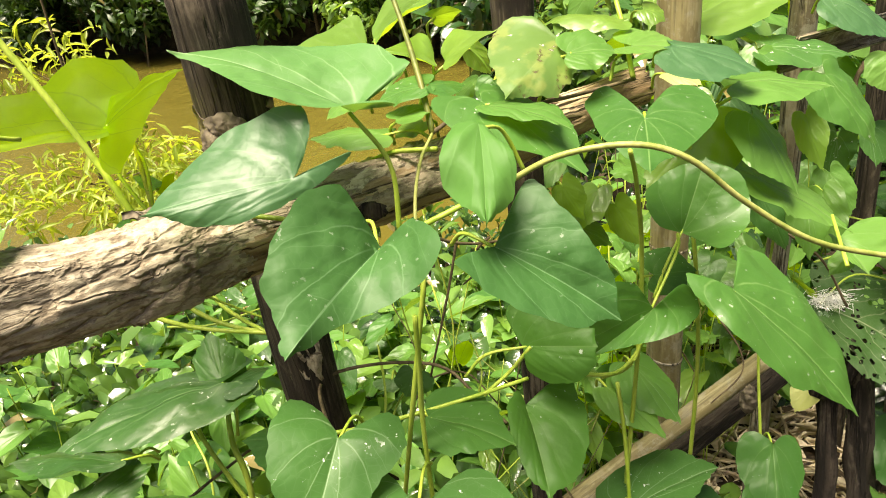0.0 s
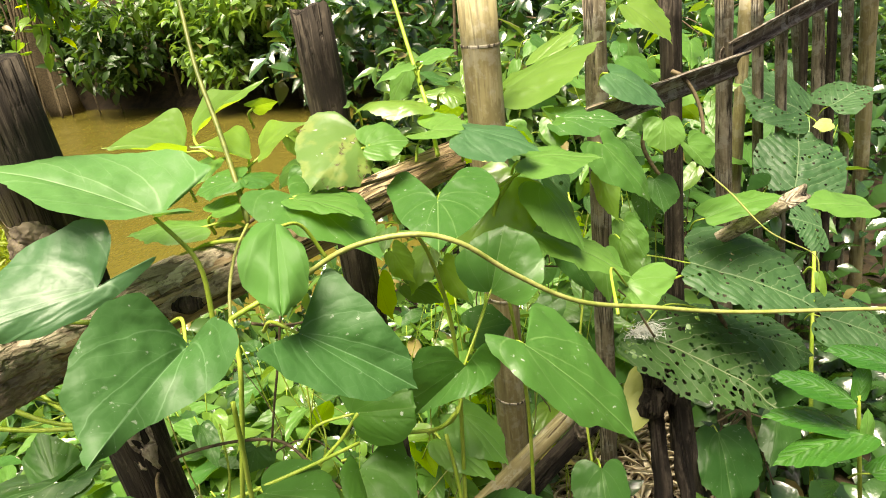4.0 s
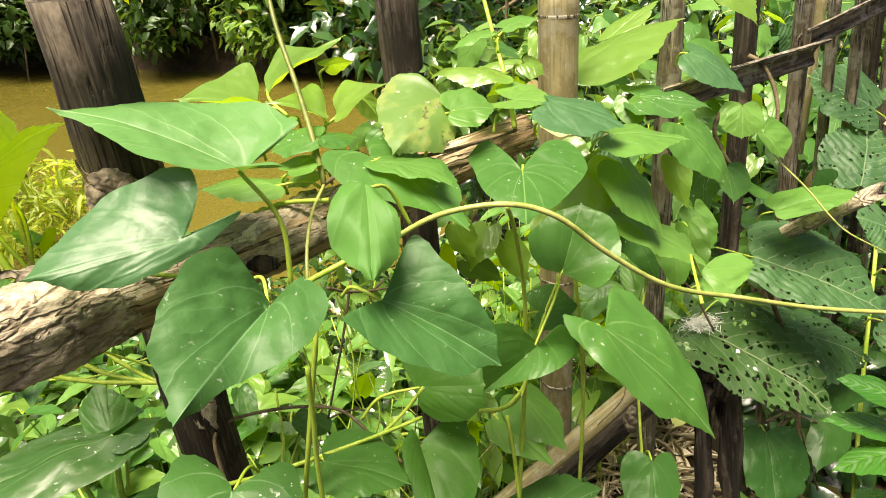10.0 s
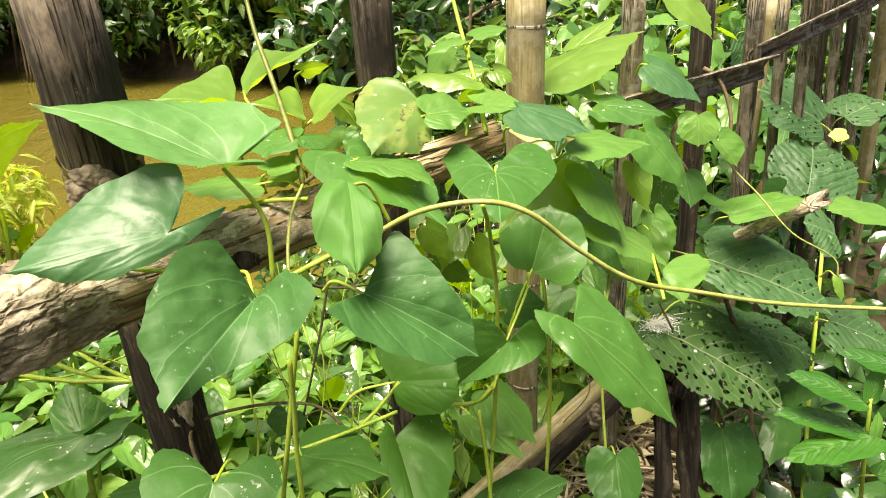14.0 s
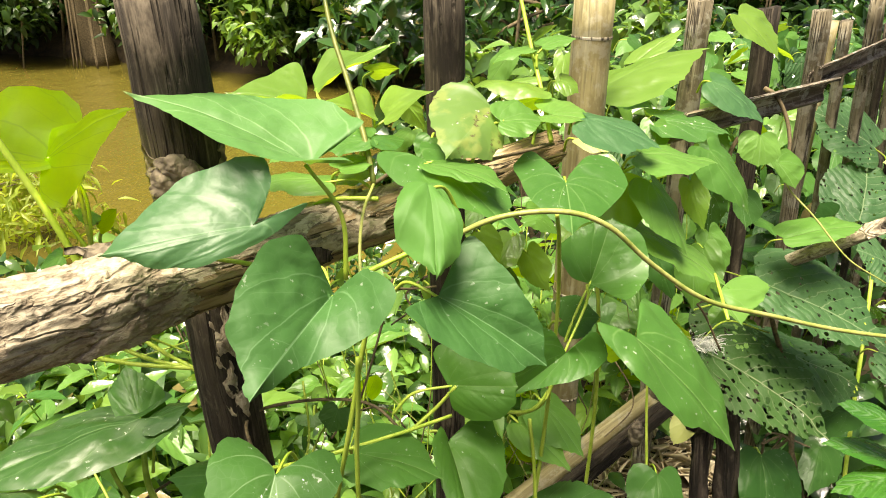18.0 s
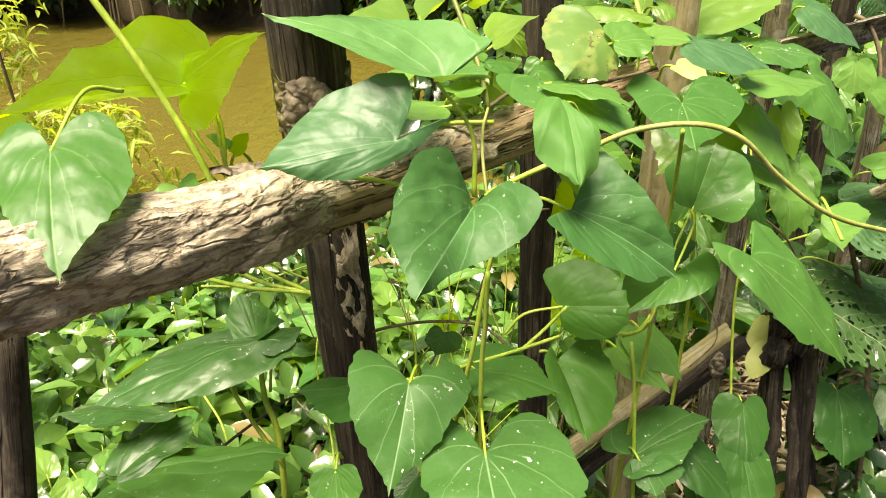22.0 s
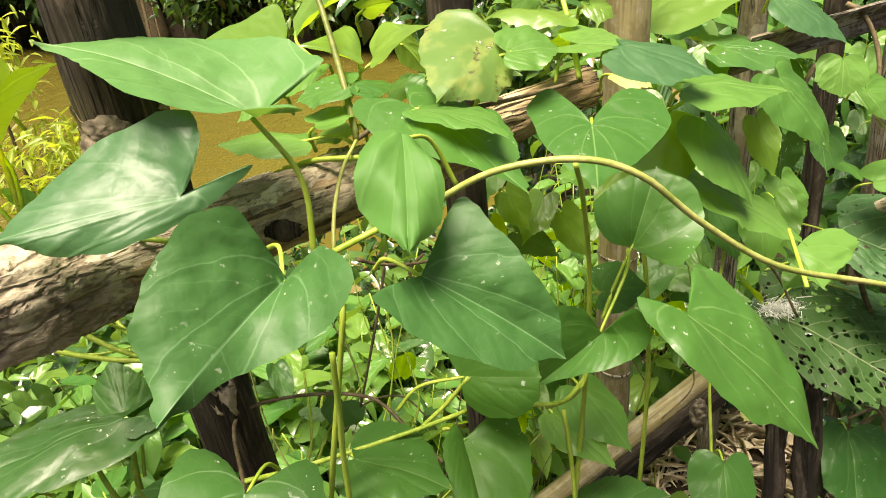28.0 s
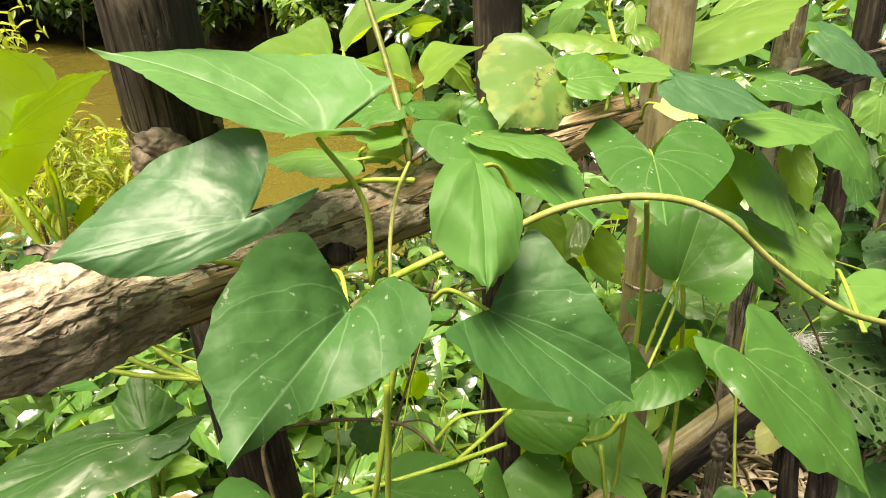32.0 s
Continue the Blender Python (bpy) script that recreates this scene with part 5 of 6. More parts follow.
blade(vine_low, (0.086, 0.548, 0.838), (0.100, 0.460, 0.802), [(0.132, 0.487, 0.812), (0.144, 0.522, 0.829), (0.138, 0.555, 0.845), (0.118, 0.568, 0.852)], [(0.080, 0.478, 0.818), (0.072, 0.505, 0.836), (0.066, 0.530, 0.850), (0.078, 0.555, 0.852)], SOFT, cup=0.03, teeth=0.012, seed=21, stalk=(0.068, 0.560, 0.843))
leaf(vine_low, (-0.008, 0.516, 0.857), (0.074, 0.484, 0.848), (0.034, 0.557, 0.854), (0.014, 0.467, 0.853), MID, notch=0.15, stalk=(-0.016, 0.551, 0.828))
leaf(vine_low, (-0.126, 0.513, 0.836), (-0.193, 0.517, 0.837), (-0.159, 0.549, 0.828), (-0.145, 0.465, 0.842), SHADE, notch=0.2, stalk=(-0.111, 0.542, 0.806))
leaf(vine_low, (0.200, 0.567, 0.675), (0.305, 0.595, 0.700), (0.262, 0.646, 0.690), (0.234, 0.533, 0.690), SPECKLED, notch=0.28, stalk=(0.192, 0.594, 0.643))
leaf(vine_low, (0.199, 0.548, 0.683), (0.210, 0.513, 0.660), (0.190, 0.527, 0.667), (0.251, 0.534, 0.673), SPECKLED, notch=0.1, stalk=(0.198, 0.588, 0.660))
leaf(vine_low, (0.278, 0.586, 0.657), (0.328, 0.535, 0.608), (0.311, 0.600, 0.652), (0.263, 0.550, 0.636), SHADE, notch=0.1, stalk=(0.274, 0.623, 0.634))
leaf(vine_low, (0.427, 0.722, 0.611), (0.412, 0.651, 0.538), (0.375, 0.710, 0.593), (0.462, 0.699, 0.581), MID, notch=0.15, stalk=(0.431, 0.760, 0.590))
leaf(vine_low, (0.412, 0.675, 0.562), (0.409, 0.603, 0.489), (0.368, 0.645, 0.539), (0.456, 0.642, 0.523), MID, notch=0.2, stalk=(0.415, 0.713, 0.540))
leaf(vine_low, (-0.153, 0.463, 0.781), (-0.147, 0.410, 0.767), (-0.178, 0.448, 0.776), (-0.126, 0.444, 0.773), MID, notch=0.1, stalk=(-0.151, 0.505, 0.755))
leaf(vine_low, (-0.071, 0.483, 0.743), (-0.096, 0.464, 0.724), (-0.095, 0.481, 0.739), (-0.056, 0.472, 0.728), SHADE, notch=0.2, stalk=(-0.060, 0.520, 0.719))
leaf(vine_low, (-0.033, 0.635, 0.822), (-0.044, 0.623, 0.797), (-0.056, 0.633, 0.816), (-0.013, 0.625, 0.806), SHADE, notch=0.2, stalk=(-0.025, 0.670, 0.802))
leaf(vine_low, (-0.067, 0.674, 0.784), (-0.064, 0.659, 0.777), (-0.092, 0.681, 0.789), (-0.041, 0.680, 0.791), MID, notch=0.3, full=0.7, stalk=(-0.066, 0.714, 0.759))
leaf(vine_low, (0.183, 0.629, 0.793), (0.239, 0.582, 0.754), (0.217, 0.643, 0.785), (0.175, 0.599, 0.781), FRESH, notch=0.1, stalk=(0.178, 0.665, 0.768))
dust_plant = thing('undergrowth_plant', (-0.248, 0.581, 0.000), 'low plant with broad dusty glossy leaves under the rail', 'plant')
stem('plant_stem', dust_plant, [(-0.257, 0.580, 0.364), (-0.238, 0.595, 0.677), (-0.252, 0.613, 0.753), (-0.257, 0.642, 0.808)], 0.0045, 0.003, STEM)
stem('plant_stem', dust_plant, [(-0.235, 0.588, 0.665), (-0.286, 0.615, 0.754), (-0.299, 0.635, 0.790), (-0.326, 0.691, 0.786)], 0.003, 0.002, STEM)
stem('plant_stem', dust_plant, [(-0.403, 0.664, 0.964), (-0.316, 0.635, 0.918), (-0.262, 0.632, 0.898), (-0.193, 0.633, 0.887), (-0.129, 0.645, 0.873)], 0.003, 0.0024, STEM)
stem('plant_stem', dust_plant, [(-0.327, 0.677, 0.955), (-0.283, 0.655, 0.916), (-0.238, 0.641, 0.896), (-0.190, 0.633, 0.887)], 0.0032, 0.0024, STEM)
stem('plant_stem', dust_plant, [(-0.292, 0.717, 0.949), (-0.266, 0.692, 0.903), (-0.229, 0.661, 0.892), (-0.190, 0.633, 0.887), (-0.159, 0.651, 0.838)], 0.0026, 0.0024, STEM)
leaf(dust_plant, (-0.255, 0.628, 0.826), (-0.433, 0.552, 0.788), (-0.346, 0.649, 0.812), (-0.283, 0.556, 0.815), SHINY, notch=0.22, label='broad shiny leaf with pale dust marks', stalk=(-0.245, 0.616, 0.759))
leaf(dust_plant, (-0.257, 0.638, 0.822), (-0.283, 0.691, 0.856), (-0.298, 0.664, 0.837), (-0.237, 0.668, 0.832), MID, notch=0.15, stalk=(-0.250, 0.658, 0.785))
leaf(dust_plant, (-0.245, 0.626, 0.823), (-0.201, 0.649, 0.829), (-0.231, 0.661, 0.819), (-0.214, 0.600, 0.832), SHINY, notch=0.2, stalk=(-0.253, 0.651, 0.792))
leaf(dust_plant, (-0.370, 0.473, 0.774), (-0.201, 0.489, 0.781), (-0.284, 0.524, 0.765), (-0.246, 0.401, 0.797), MID, notch=0.12, stalk=(-0.379, 0.502, 0.744))
leaf(dust_plant, (-0.370, 0.474, 0.776), (-0.309, 0.544, 0.787), (-0.348, 0.551, 0.789), (-0.313, 0.501, 0.784), SHINY, notch=0.05, stalk=(-0.375, 0.495, 0.744))
leaf(dust_plant, (-0.327, 0.532, 0.806), (-0.448, 0.521, 0.813), (-0.407, 0.565, 0.789), (-0.379, 0.495, 0.824), SHINY, notch=0.05, stalk=(-0.312, 0.564, 0.776))
leaf(dust_plant, (-0.355, 0.579, 0.763), (-0.399, 0.548, 0.719), (-0.398, 0.579, 0.741), (-0.352, 0.555, 0.743), SHADE, notch=0.1, stalk=(-0.344, 0.615, 0.741))

# ---- leaves against the water ----
water_vine = thing('climbing_vine', (-0.252, 0.563, 0.000), 'vine with thin leaves standing against the water, backlight put into their colour', 'vine')
stem('vine_stem', water_vine, [(-0.249, 0.558, 0.996), (-0.255, 0.564, 1.050), (-0.292, 0.569, 1.142), (-0.330, 0.575, 1.213), (-0.351, 0.574, 1.252)], 0.0034, 0.003, STEM)
stem('vine_stem', water_vine, [(-0.243, 0.554, 1.010), (-0.241, 0.567, 1.057), (-0.251, 0.587, 1.137)], 0.0024, 0.002, PALESTEM)
leaf(water_vine, (-0.266, 0.588, 1.137), (-0.425, 0.544, 1.120), (-0.304, 0.661, 1.186), (-0.345, 0.547, 1.130), BACKLIT, notch=0.15, label='thin leaf, light from behind put into its yellow-green', stalk=(-0.241, 0.567, 1.057))
leaf(water_vine, (-0.275, 0.588, 1.137), (-0.198, 0.606, 1.180), (-0.262, 0.620, 1.161), (-0.247, 0.536, 1.114), BACKLIT, notch=0.12, stalk=(-0.241, 0.566, 1.054))
leaf(water_vine, (-0.292, 0.638, 1.144), (-0.331, 0.638, 1.139), (-0.319, 0.658, 1.147), (-0.301, 0.613, 1.127), SHADE, notch=0.1, stalk=(-0.277, 0.668, 1.115))
leaf(water_vine, (-0.238, 0.579, 1.080), (-0.261, 0.585, 1.090), (-0.254, 0.597, 1.089), (-0.246, 0.571, 1.083), FRESH, notch=0.05, stalk=(-0.224, 0.606, 1.046))
leaf(water_vine, (-0.235, 0.576, 1.075), (-0.219, 0.584, 1.092), (-0.237, 0.593, 1.084), (-0.219, 0.568, 1.082), BACKLIT, notch=0.05, stalk=(-0.240, 0.602, 1.037))
leaf(water_vine, (-0.277, 0.586, 1.045), (-0.297, 0.580, 1.033), (-0.288, 0.598, 1.046), (-0.272, 0.571, 1.039), MID, notch=0.1, stalk=(-0.264, 0.618, 1.021))
leaf(water_vine, (-0.315, 0.420, 1.134), (-0.285, 0.332, 1.077), (-0.341, 0.391, 1.119), (-0.259, 0.407, 1.118), MID, notch=0.28, label='large leaf hanging close over the rail', arch=0.08, stalk=(-0.294, 0.506, 1.151))
leaf(water_vine, (-0.452, 0.608, 1.111), (-0.472, 0.571, 1.080), (-0.474, 0.611, 1.110), (-0.427, 0.577, 1.092), BACKLIT, notch=0.1, stalk=(-0.444, 0.647, 1.088))

# ---- broad eaten leaves ----
broad_plant = thing('broad_leaf_plant', (0.814, 0.873, 0.000), 'coarse plant with large insect-eaten leaves beyond the fence', 'plant')
stem('plant_stem', broad_plant, [(0.923, 0.899, -0.227), (0.839, 0.944, 0.368), (0.836, 1.025, 0.554), (0.783, 1.022, 0.663), (0.732, 1.017, 0.766)], 0.006, 0.004, DRYSTEM)
stem('plant_stem', broad_plant, [(1.037, 0.937, -0.113), (1.076, 1.096, 0.391), (1.168, 1.270, 0.690), (1.251, 1.463, 0.903)], 0.005, 0.004, STEM)
stem('plant_stem', broad_plant, [(0.756, 0.957, 0.252), (0.775, 0.961, 0.392), (0.860, 0.982, 0.460)], 0.004, 0.003, DRYSTEM)
leaf(broad_plant, (0.696, 0.979, 0.798), (0.904, 0.899, 0.708), (0.867, 1.032, 0.801), (0.731, 0.896, 0.747), EATEN, notch=0.06, full=0.8, teeth=0.02, label='coarse toothed leaf riddled with holes', stalk=(0.568, 1.036, 0.775))
leaf(broad_plant, (0.604, 0.988, 0.670), (0.827, 0.874, 0.531), (0.804, 1.032, 0.637), (0.635, 0.875, 0.600), SKELETON, notch=0.12, full=0.75, teeth=0.025, label='eaten leaf worn to its veins', stalk=(0.777, 1.032, 0.659))
leaf(broad_plant, (0.775, 1.061, 0.624), (0.990, 1.002, 0.536), (0.927, 1.084, 0.593), (0.820, 0.958, 0.536), EATEN, notch=0.1, full=0.8, stalk=(0.768, 1.094, 0.599))
leaf(broad_plant, (1.255, 1.467, 0.913), (1.115, 1.535, 0.989), (1.278, 1.589, 0.991), (1.097, 1.436, 0.927), EATEN, notch=0.12, full=0.75, stalk=(1.288, 1.442, 0.863))
leaf(broad_plant, (1.138, 1.312, 0.781), (1.221, 1.436, 0.884), (1.080, 1.399, 0.849), (1.310, 1.366, 0.825), EATEN, notch=0.15, full=0.7, stalk=(1.136, 1.334, 0.744))
leaf(broad_plant, (1.322, 1.466, 0.925), (1.477, 1.515, 0.947), (1.453, 1.586, 0.965), (1.351, 1.408, 0.914), EATEN, notch=0.1, full=0.75, stalk=(1.314, 1.492, 0.893))
leaf(broad_plant, (1.009, 1.234, 0.824), (0.960, 1.235, 0.816), (0.971, 1.241, 0.850), (1.058, 1.233, 0.833), SHADE, notch=0.3, stalk=(1.024, 1.264, 0.796))
leaf(broad_plant, (1.047, 1.098, 0.771), (0.982, 1.114, 0.795), (1.041, 1.166, 0.807), (0.983, 1.040, 0.754), EATEN, notch=0.1, full=0.7, stalk=(1.061, 1.125, 0.737))
leaf(broad_plant, (0.984, 0.990, 0.634), (1.117, 0.949, 0.568), (1.100, 1.031, 0.623), (0.983, 0.919, 0.591), EATEN, notch=0.15, full=0.7, stalk=(0.976, 1.023, 0.609))
leaf(broad_plant, (0.901, 0.964, 0.427), (0.846, 0.899, 0.365), (0.850, 0.951, 0.403), (0.934, 0.933, 0.392), SHADE, notch=0.2, stalk=(0.910, 1.001, 0.404))
leaf(broad_plant, (0.751, 0.932, 0.447), (0.731, 0.832, 0.338), (0.686, 0.886, 0.402), (0.824, 0.890, 0.391), SHADE, notch=0.1, stalk=(0.755, 0.970, 0.425))
leaf(broad_plant, (0.986, 1.027, 0.466), (0.889, 1.020, 0.427), (0.959, 1.075, 0.450), (0.912, 0.965, 0.438), SHADE, notch=0.2, stalk=(1.000, 1.058, 0.440))
leaf(broad_plant, (1.282, 1.402, 0.897), (1.234, 1.406, 0.893), (1.270, 1.420, 0.907), (1.252, 1.390, 0.882), YELLOW, notch=0.1, label='small yellow leaf', stalk=(1.305, 1.431, 0.868))
silk(broad_plant, (0.606, 0.961, 0.685))

# ---- seedling with painted gloss bands ----
seedling = thing('glossy_seedling', (0.901, 0.728, 0.000), 'seedling on the ground, gloss put into its leaf colour as pale bands', 'plant')
stem('plant_stem', seedling, [(0.933, 0.723, 0.187), (0.854, 0.709, 0.538), (0.830, 0.710, 0.671)], 0.004, 0.003, STEM)
leaf(seedling, (0.819, 0.709, 0.666), (0.703, 0.741, 0.711), (0.786, 0.758, 0.688), (0.735, 0.701, 0.694), GLOSS_BANDED, notch=0.02, full=0.8, teeth=0.0, crinkle=0.008, stalk=(0.832, 0.736, 0.631))
leaf(seedling, (0.833, 0.687, 0.615), (0.669, 0.671, 0.606), (0.782, 0.723, 0.602), (0.720, 0.630, 0.622), GLOSS_BANDED, notch=0.02, full=0.8, teeth=0.0, crinkle=0.008, stalk=(0.848, 0.718, 0.585))
leaf(seedling, (0.843, 0.702, 0.601), (0.691, 0.736, 0.641), (0.801, 0.765, 0.614), (0.753, 0.689, 0.629), GLOSS_BANDED, notch=0.02, full=0.8, teeth=0.0, crinkle=0.008, stalk=(0.858, 0.730, 0.568))
leaf(seedling, (0.917, 0.710, 0.697), (0.787, 0.741, 0.737), (0.883, 0.765, 0.718), (0.833, 0.705, 0.722), GLOSS_BANDED, notch=0.02, full=0.8, teeth=0.0, crinkle=0.008, stalk=(0.931, 0.737, 0.664))
leaf(seedling, (0.829, 0.708, 0.665), (0.845, 0.728, 0.720), (0.823, 0.721, 0.696), (0.854, 0.715, 0.690), GLOSS_BANDED, notch=0.02, full=0.8, teeth=0.0, crinkle=0.008, stalk=(0.829, 0.734, 0.624))
leaf(seedling, (0.833, 0.685, 0.608), (0.841, 0.701, 0.653), (0.826, 0.693, 0.627), (0.848, 0.690, 0.626), FRESH, notch=0.02, full=0.8, teeth=0.0, crinkle=0.008, stalk=(0.835, 0.711, 0.567))
leaf(seedling, (0.835, 0.665, 0.558), (0.918, 0.662, 0.576), (0.900, 0.692, 0.565), (0.858, 0.634, 0.570), GLOSS_BANDED, notch=0.02, full=0.8, teeth=0.0, crinkle=0.008, stalk=(0.826, 0.695, 0.526))
OVER_A = (-0.706, 2.179, 1.465)
WATER_BUSH = (-2.096, 3.555, 1.117)

# ---- small things ----
leaf(vine_right, (0.847, 0.851, 0.813), (0.852, 0.834, 0.774), (0.839, 0.845, 0.797), (0.858, 0.843, 0.796), PALE, notch=0.02, full=0.8, stalk=(0.848, 0.886, 0.794))
leaf(broad_plant, (0.621, 0.971, 0.529), (0.569, 0.936, 0.480), (0.575, 0.969, 0.517), (0.616, 0.947, 0.499), YELLOW, notch=0.05, full=0.7, label='pale yellow dead leaf', stalk=(0.632, 1.006, 0.507))
leaf(vine_right, (0.637, 1.019, 0.556), (0.590, 0.972, 0.503), (0.588, 1.004, 0.542), (0.643, 0.990, 0.521), YELLOW, notch=0.05, full=0.7, stalk=(0.646, 1.055, 0.533))
stem('dry_twig', vine_right, [(0.389, 0.844, 0.732), (0.412, 0.823, 0.695), (0.410, 0.807, 0.663), (0.366, 0.791, 0.628)], 0.0015, 0.001, DRYSTEM)
lump(fence, (0.437, 0.829, 0.600), (0.012, 0.009, 0.028), MUD, name='lichen_crust', seed=71, label='grey lichen crust on the stake')
stem('dry_twig', vine, [(0.012, 0.543, 1.030), (0.027, 0.558, 1.017), (0.047, 0.574, 1.007), (0.074, 0.590, 1.001)], 0.0016, 0.0012, DRYSTEM)
stem('dry_twig', vine, [(0.030, 0.598, 1.007), (0.019, 0.598, 0.956), (0.005, 0.598, 0.901), (-0.012, 0.613, 0.832)], 0.0014, 0.0012, DRYSTEM)
stem('dry_twig', vine, [(0.061, 0.648, 0.979), (0.046, 0.643, 0.965), (0.051, 0.637, 0.950), (0.030, 0.649, 0.924)], 0.0016, 0.001, DRYSTEM)
stem('dry_twig', vine_low, [(-0.048, 0.699, 0.727), (-0.024, 0.712, 0.754), (0.023, 0.712, 0.761), (0.060, 0.692, 0.726)], 0.0016, 0.001, DRYSTEM)
stem('dry_twig', vine_low, [(0.151, 0.704, 0.651), (0.137, 0.682, 0.608), (0.160, 0.658, 0.564), (0.141, 0.629, 0.506)], 0.002, 0.001, DRYSTEM)
stem('vine_stem', vine_low, [(-0.084, 0.515, 0.693), (-0.087, 0.568, 0.729), (-0.068, 0.620, 0.788), (-0.076, 0.669, 0.839)], 0.0018, 0.0014, STEM)
stem('dry_twig', dust_plant, [(-0.332, 0.624, 0.656), (-0.279, 0.639, 0.691), (-0.229, 0.659, 0.714), (-0.171, 0.674, 0.707)], 0.0022, 0.0014, DRYSTEM)
stem('plant_stem', dust_plant, [(-0.168, 0.544, 0.630), (-0.177, 0.613, 0.675), (-0.197, 0.677, 0.753), (-0.186, 0.727, 0.808)], 0.0018, 0.0012, STEM)
stem('plant_stem', dust_plant, [(-0.318, 0.632, 0.564), (-0.336, 0.691, 0.633), (-0.375, 0.743, 0.663), (-0.414, 0.813, 0.684)], 0.002, 0.0014, STEM)
stem('vine_stem', vine_right, [(0.424, 0.740, 0.564), (0.422, 0.799, 0.750), (0.443, 0.841, 0.877), (0.438, 0.891, 0.993)], 0.0022, 0.0016, STEM)
stem('vine_stem', vine_right, [(0.570, 0.856, 0.737), (0.519, 0.864, 0.820), (0.438, 0.872, 0.873), (0.365, 0.866, 0.893)], 0.002, 0.0014, DRYSTEM)
stem('vine_stem', vine_right, [(0.742, 1.016, 0.766), (0.654, 0.972, 0.773), (0.552, 0.928, 0.774)], 0.0024, 0.0018, STEM)
stem('dry_twig', broad_plant, [(0.724, 0.940, 0.332), (0.776, 0.965, 0.402), (0.798, 0.985, 0.453), (0.879, 0.966, 0.428)], 0.003, 0.002, DRYSTEM)
stem('dry_twig', broad_plant, [(0.778, 0.909, 0.324), (0.775, 0.945, 0.405), (0.825, 0.982, 0.451)], 0.003, 0.002, DRYSTEM)
stem('dry_twig', broad_plant, [(0.758, 0.948, 0.460), (0.819, 0.964, 0.459), (0.853, 0.952, 0.388), (0.884, 0.928, 0.289)], 0.0026, 0.002, DRYSTEM)
post(fence, (1.212, 1.626, -0.120), (1.139, 1.578, 1.201), 0.016, BAMBOO, name='bamboo_post', wob=0.1, label='pale split piece of bamboo')
post(fence, (2.007, 2.168, -0.120), (1.555, 1.873, 1.201), 0.014, POSTGREY)
post(fence, (1.848, 2.041, -0.120), (1.359, 1.721, 1.254), 0.014, POSTGREY)
leaf(vine_right, (0.162, 0.847, 0.956), (0.187, 0.807, 0.920), (0.155, 0.851, 0.924), (0.187, 0.821, 0.959), PALE, notch=0.15, stalk=(0.160, 0.885, 0.934))
leaf(vine_right, (0.213, 0.867, 0.939), (0.181, 0.829, 0.892), (0.183, 0.880, 0.922), (0.219, 0.834, 0.920), PALE, notch=0.15, stalk=(0.221, 0.904, 0.917))
leaf(vine_right, (0.179, 0.881, 0.886), (0.232, 0.843, 0.862), (0.188, 0.882, 0.852), (0.207, 0.859, 0.900), FRESH, notch=0.15, stalk=(0.173, 0.917, 0.861))
leaf(vine_right, (0.138, 0.816, 0.929), (0.150, 0.773, 0.884), (0.127, 0.821, 0.899), (0.158, 0.787, 0.924), BACKLIT, notch=0.15, stalk=(0.138, 0.854, 0.908))
leaf(vine_right, (0.235, 0.857, 0.919), (0.263, 0.813, 0.874), (0.230, 0.859, 0.883), (0.261, 0.829, 0.919), PALE, notch=0.15, stalk=(0.233, 0.894, 0.897))
leaf(vine_right, (0.404, 0.866, 0.978), (0.375, 0.822, 0.920), (0.381, 0.875, 0.955), (0.409, 0.832, 0.958), FRESH, notch=0.15, stalk=(0.412, 0.903, 0.957))
leaf(vine_right, (0.510, 0.862, 0.917), (0.519, 0.810, 0.847), (0.499, 0.863, 0.877), (0.529, 0.830, 0.904), FRESH, notch=0.15, stalk=(0.512, 0.900, 0.896))
leaf(vine_right, (0.159, 0.888, 0.975), (0.122, 0.855, 0.940), (0.133, 0.903, 0.965), (0.159, 0.856, 0.959), FRESH, notch=0.15, stalk=(0.170, 0.925, 0.952))
leaf(vine_right, (0.092, 0.851, 0.873), (0.129, 0.816, 0.851), (0.093, 0.854, 0.842), (0.117, 0.828, 0.884), PALE, notch=0.15, stalk=(0.087, 0.888, 0.848))
leaf(vine_right, (0.502, 0.923, 1.005), (0.512, 0.872, 0.940), (0.493, 0.925, 0.969), (0.520, 0.891, 0.992), PALE, notch=0.15, stalk=(0.504, 0.960, 0.984))
leaf(shoot, (0.024, 0.706, 1.106), (0.048, 0.673, 1.086), (0.022, 0.715, 1.086), (0.042, 0.681, 1.109), PALE, notch=0.15, stalk=(0.021, 0.745, 1.082))
leaf(shoot, (-0.031, 0.747, 1.139), (-0.061, 0.719, 1.116), (-0.053, 0.764, 1.133), (-0.032, 0.718, 1.127), FRESH, notch=0.15, stalk=(-0.020, 0.785, 1.114))
leaf(shoot, (0.051, 0.788, 1.150), (0.075, 0.752, 1.123), (0.049, 0.796, 1.129), (0.070, 0.761, 1.150), PALE, notch=0.15, stalk=(0.049, 0.827, 1.127))
leaf(shoot, (0.012, 0.827, 1.180), (0.048, 0.804, 1.187), (0.024, 0.838, 1.170), (0.026, 0.806, 1.193), PALE, notch=0.15, stalk=(0.005, 0.863, 1.148))
leaf(shoot, (0.001, 0.682, 1.096), (-0.028, 0.659, 1.087), (-0.017, 0.700, 1.094), (-0.003, 0.655, 1.090), PALE, notch=0.15, stalk=(0.013, 0.720, 1.069))
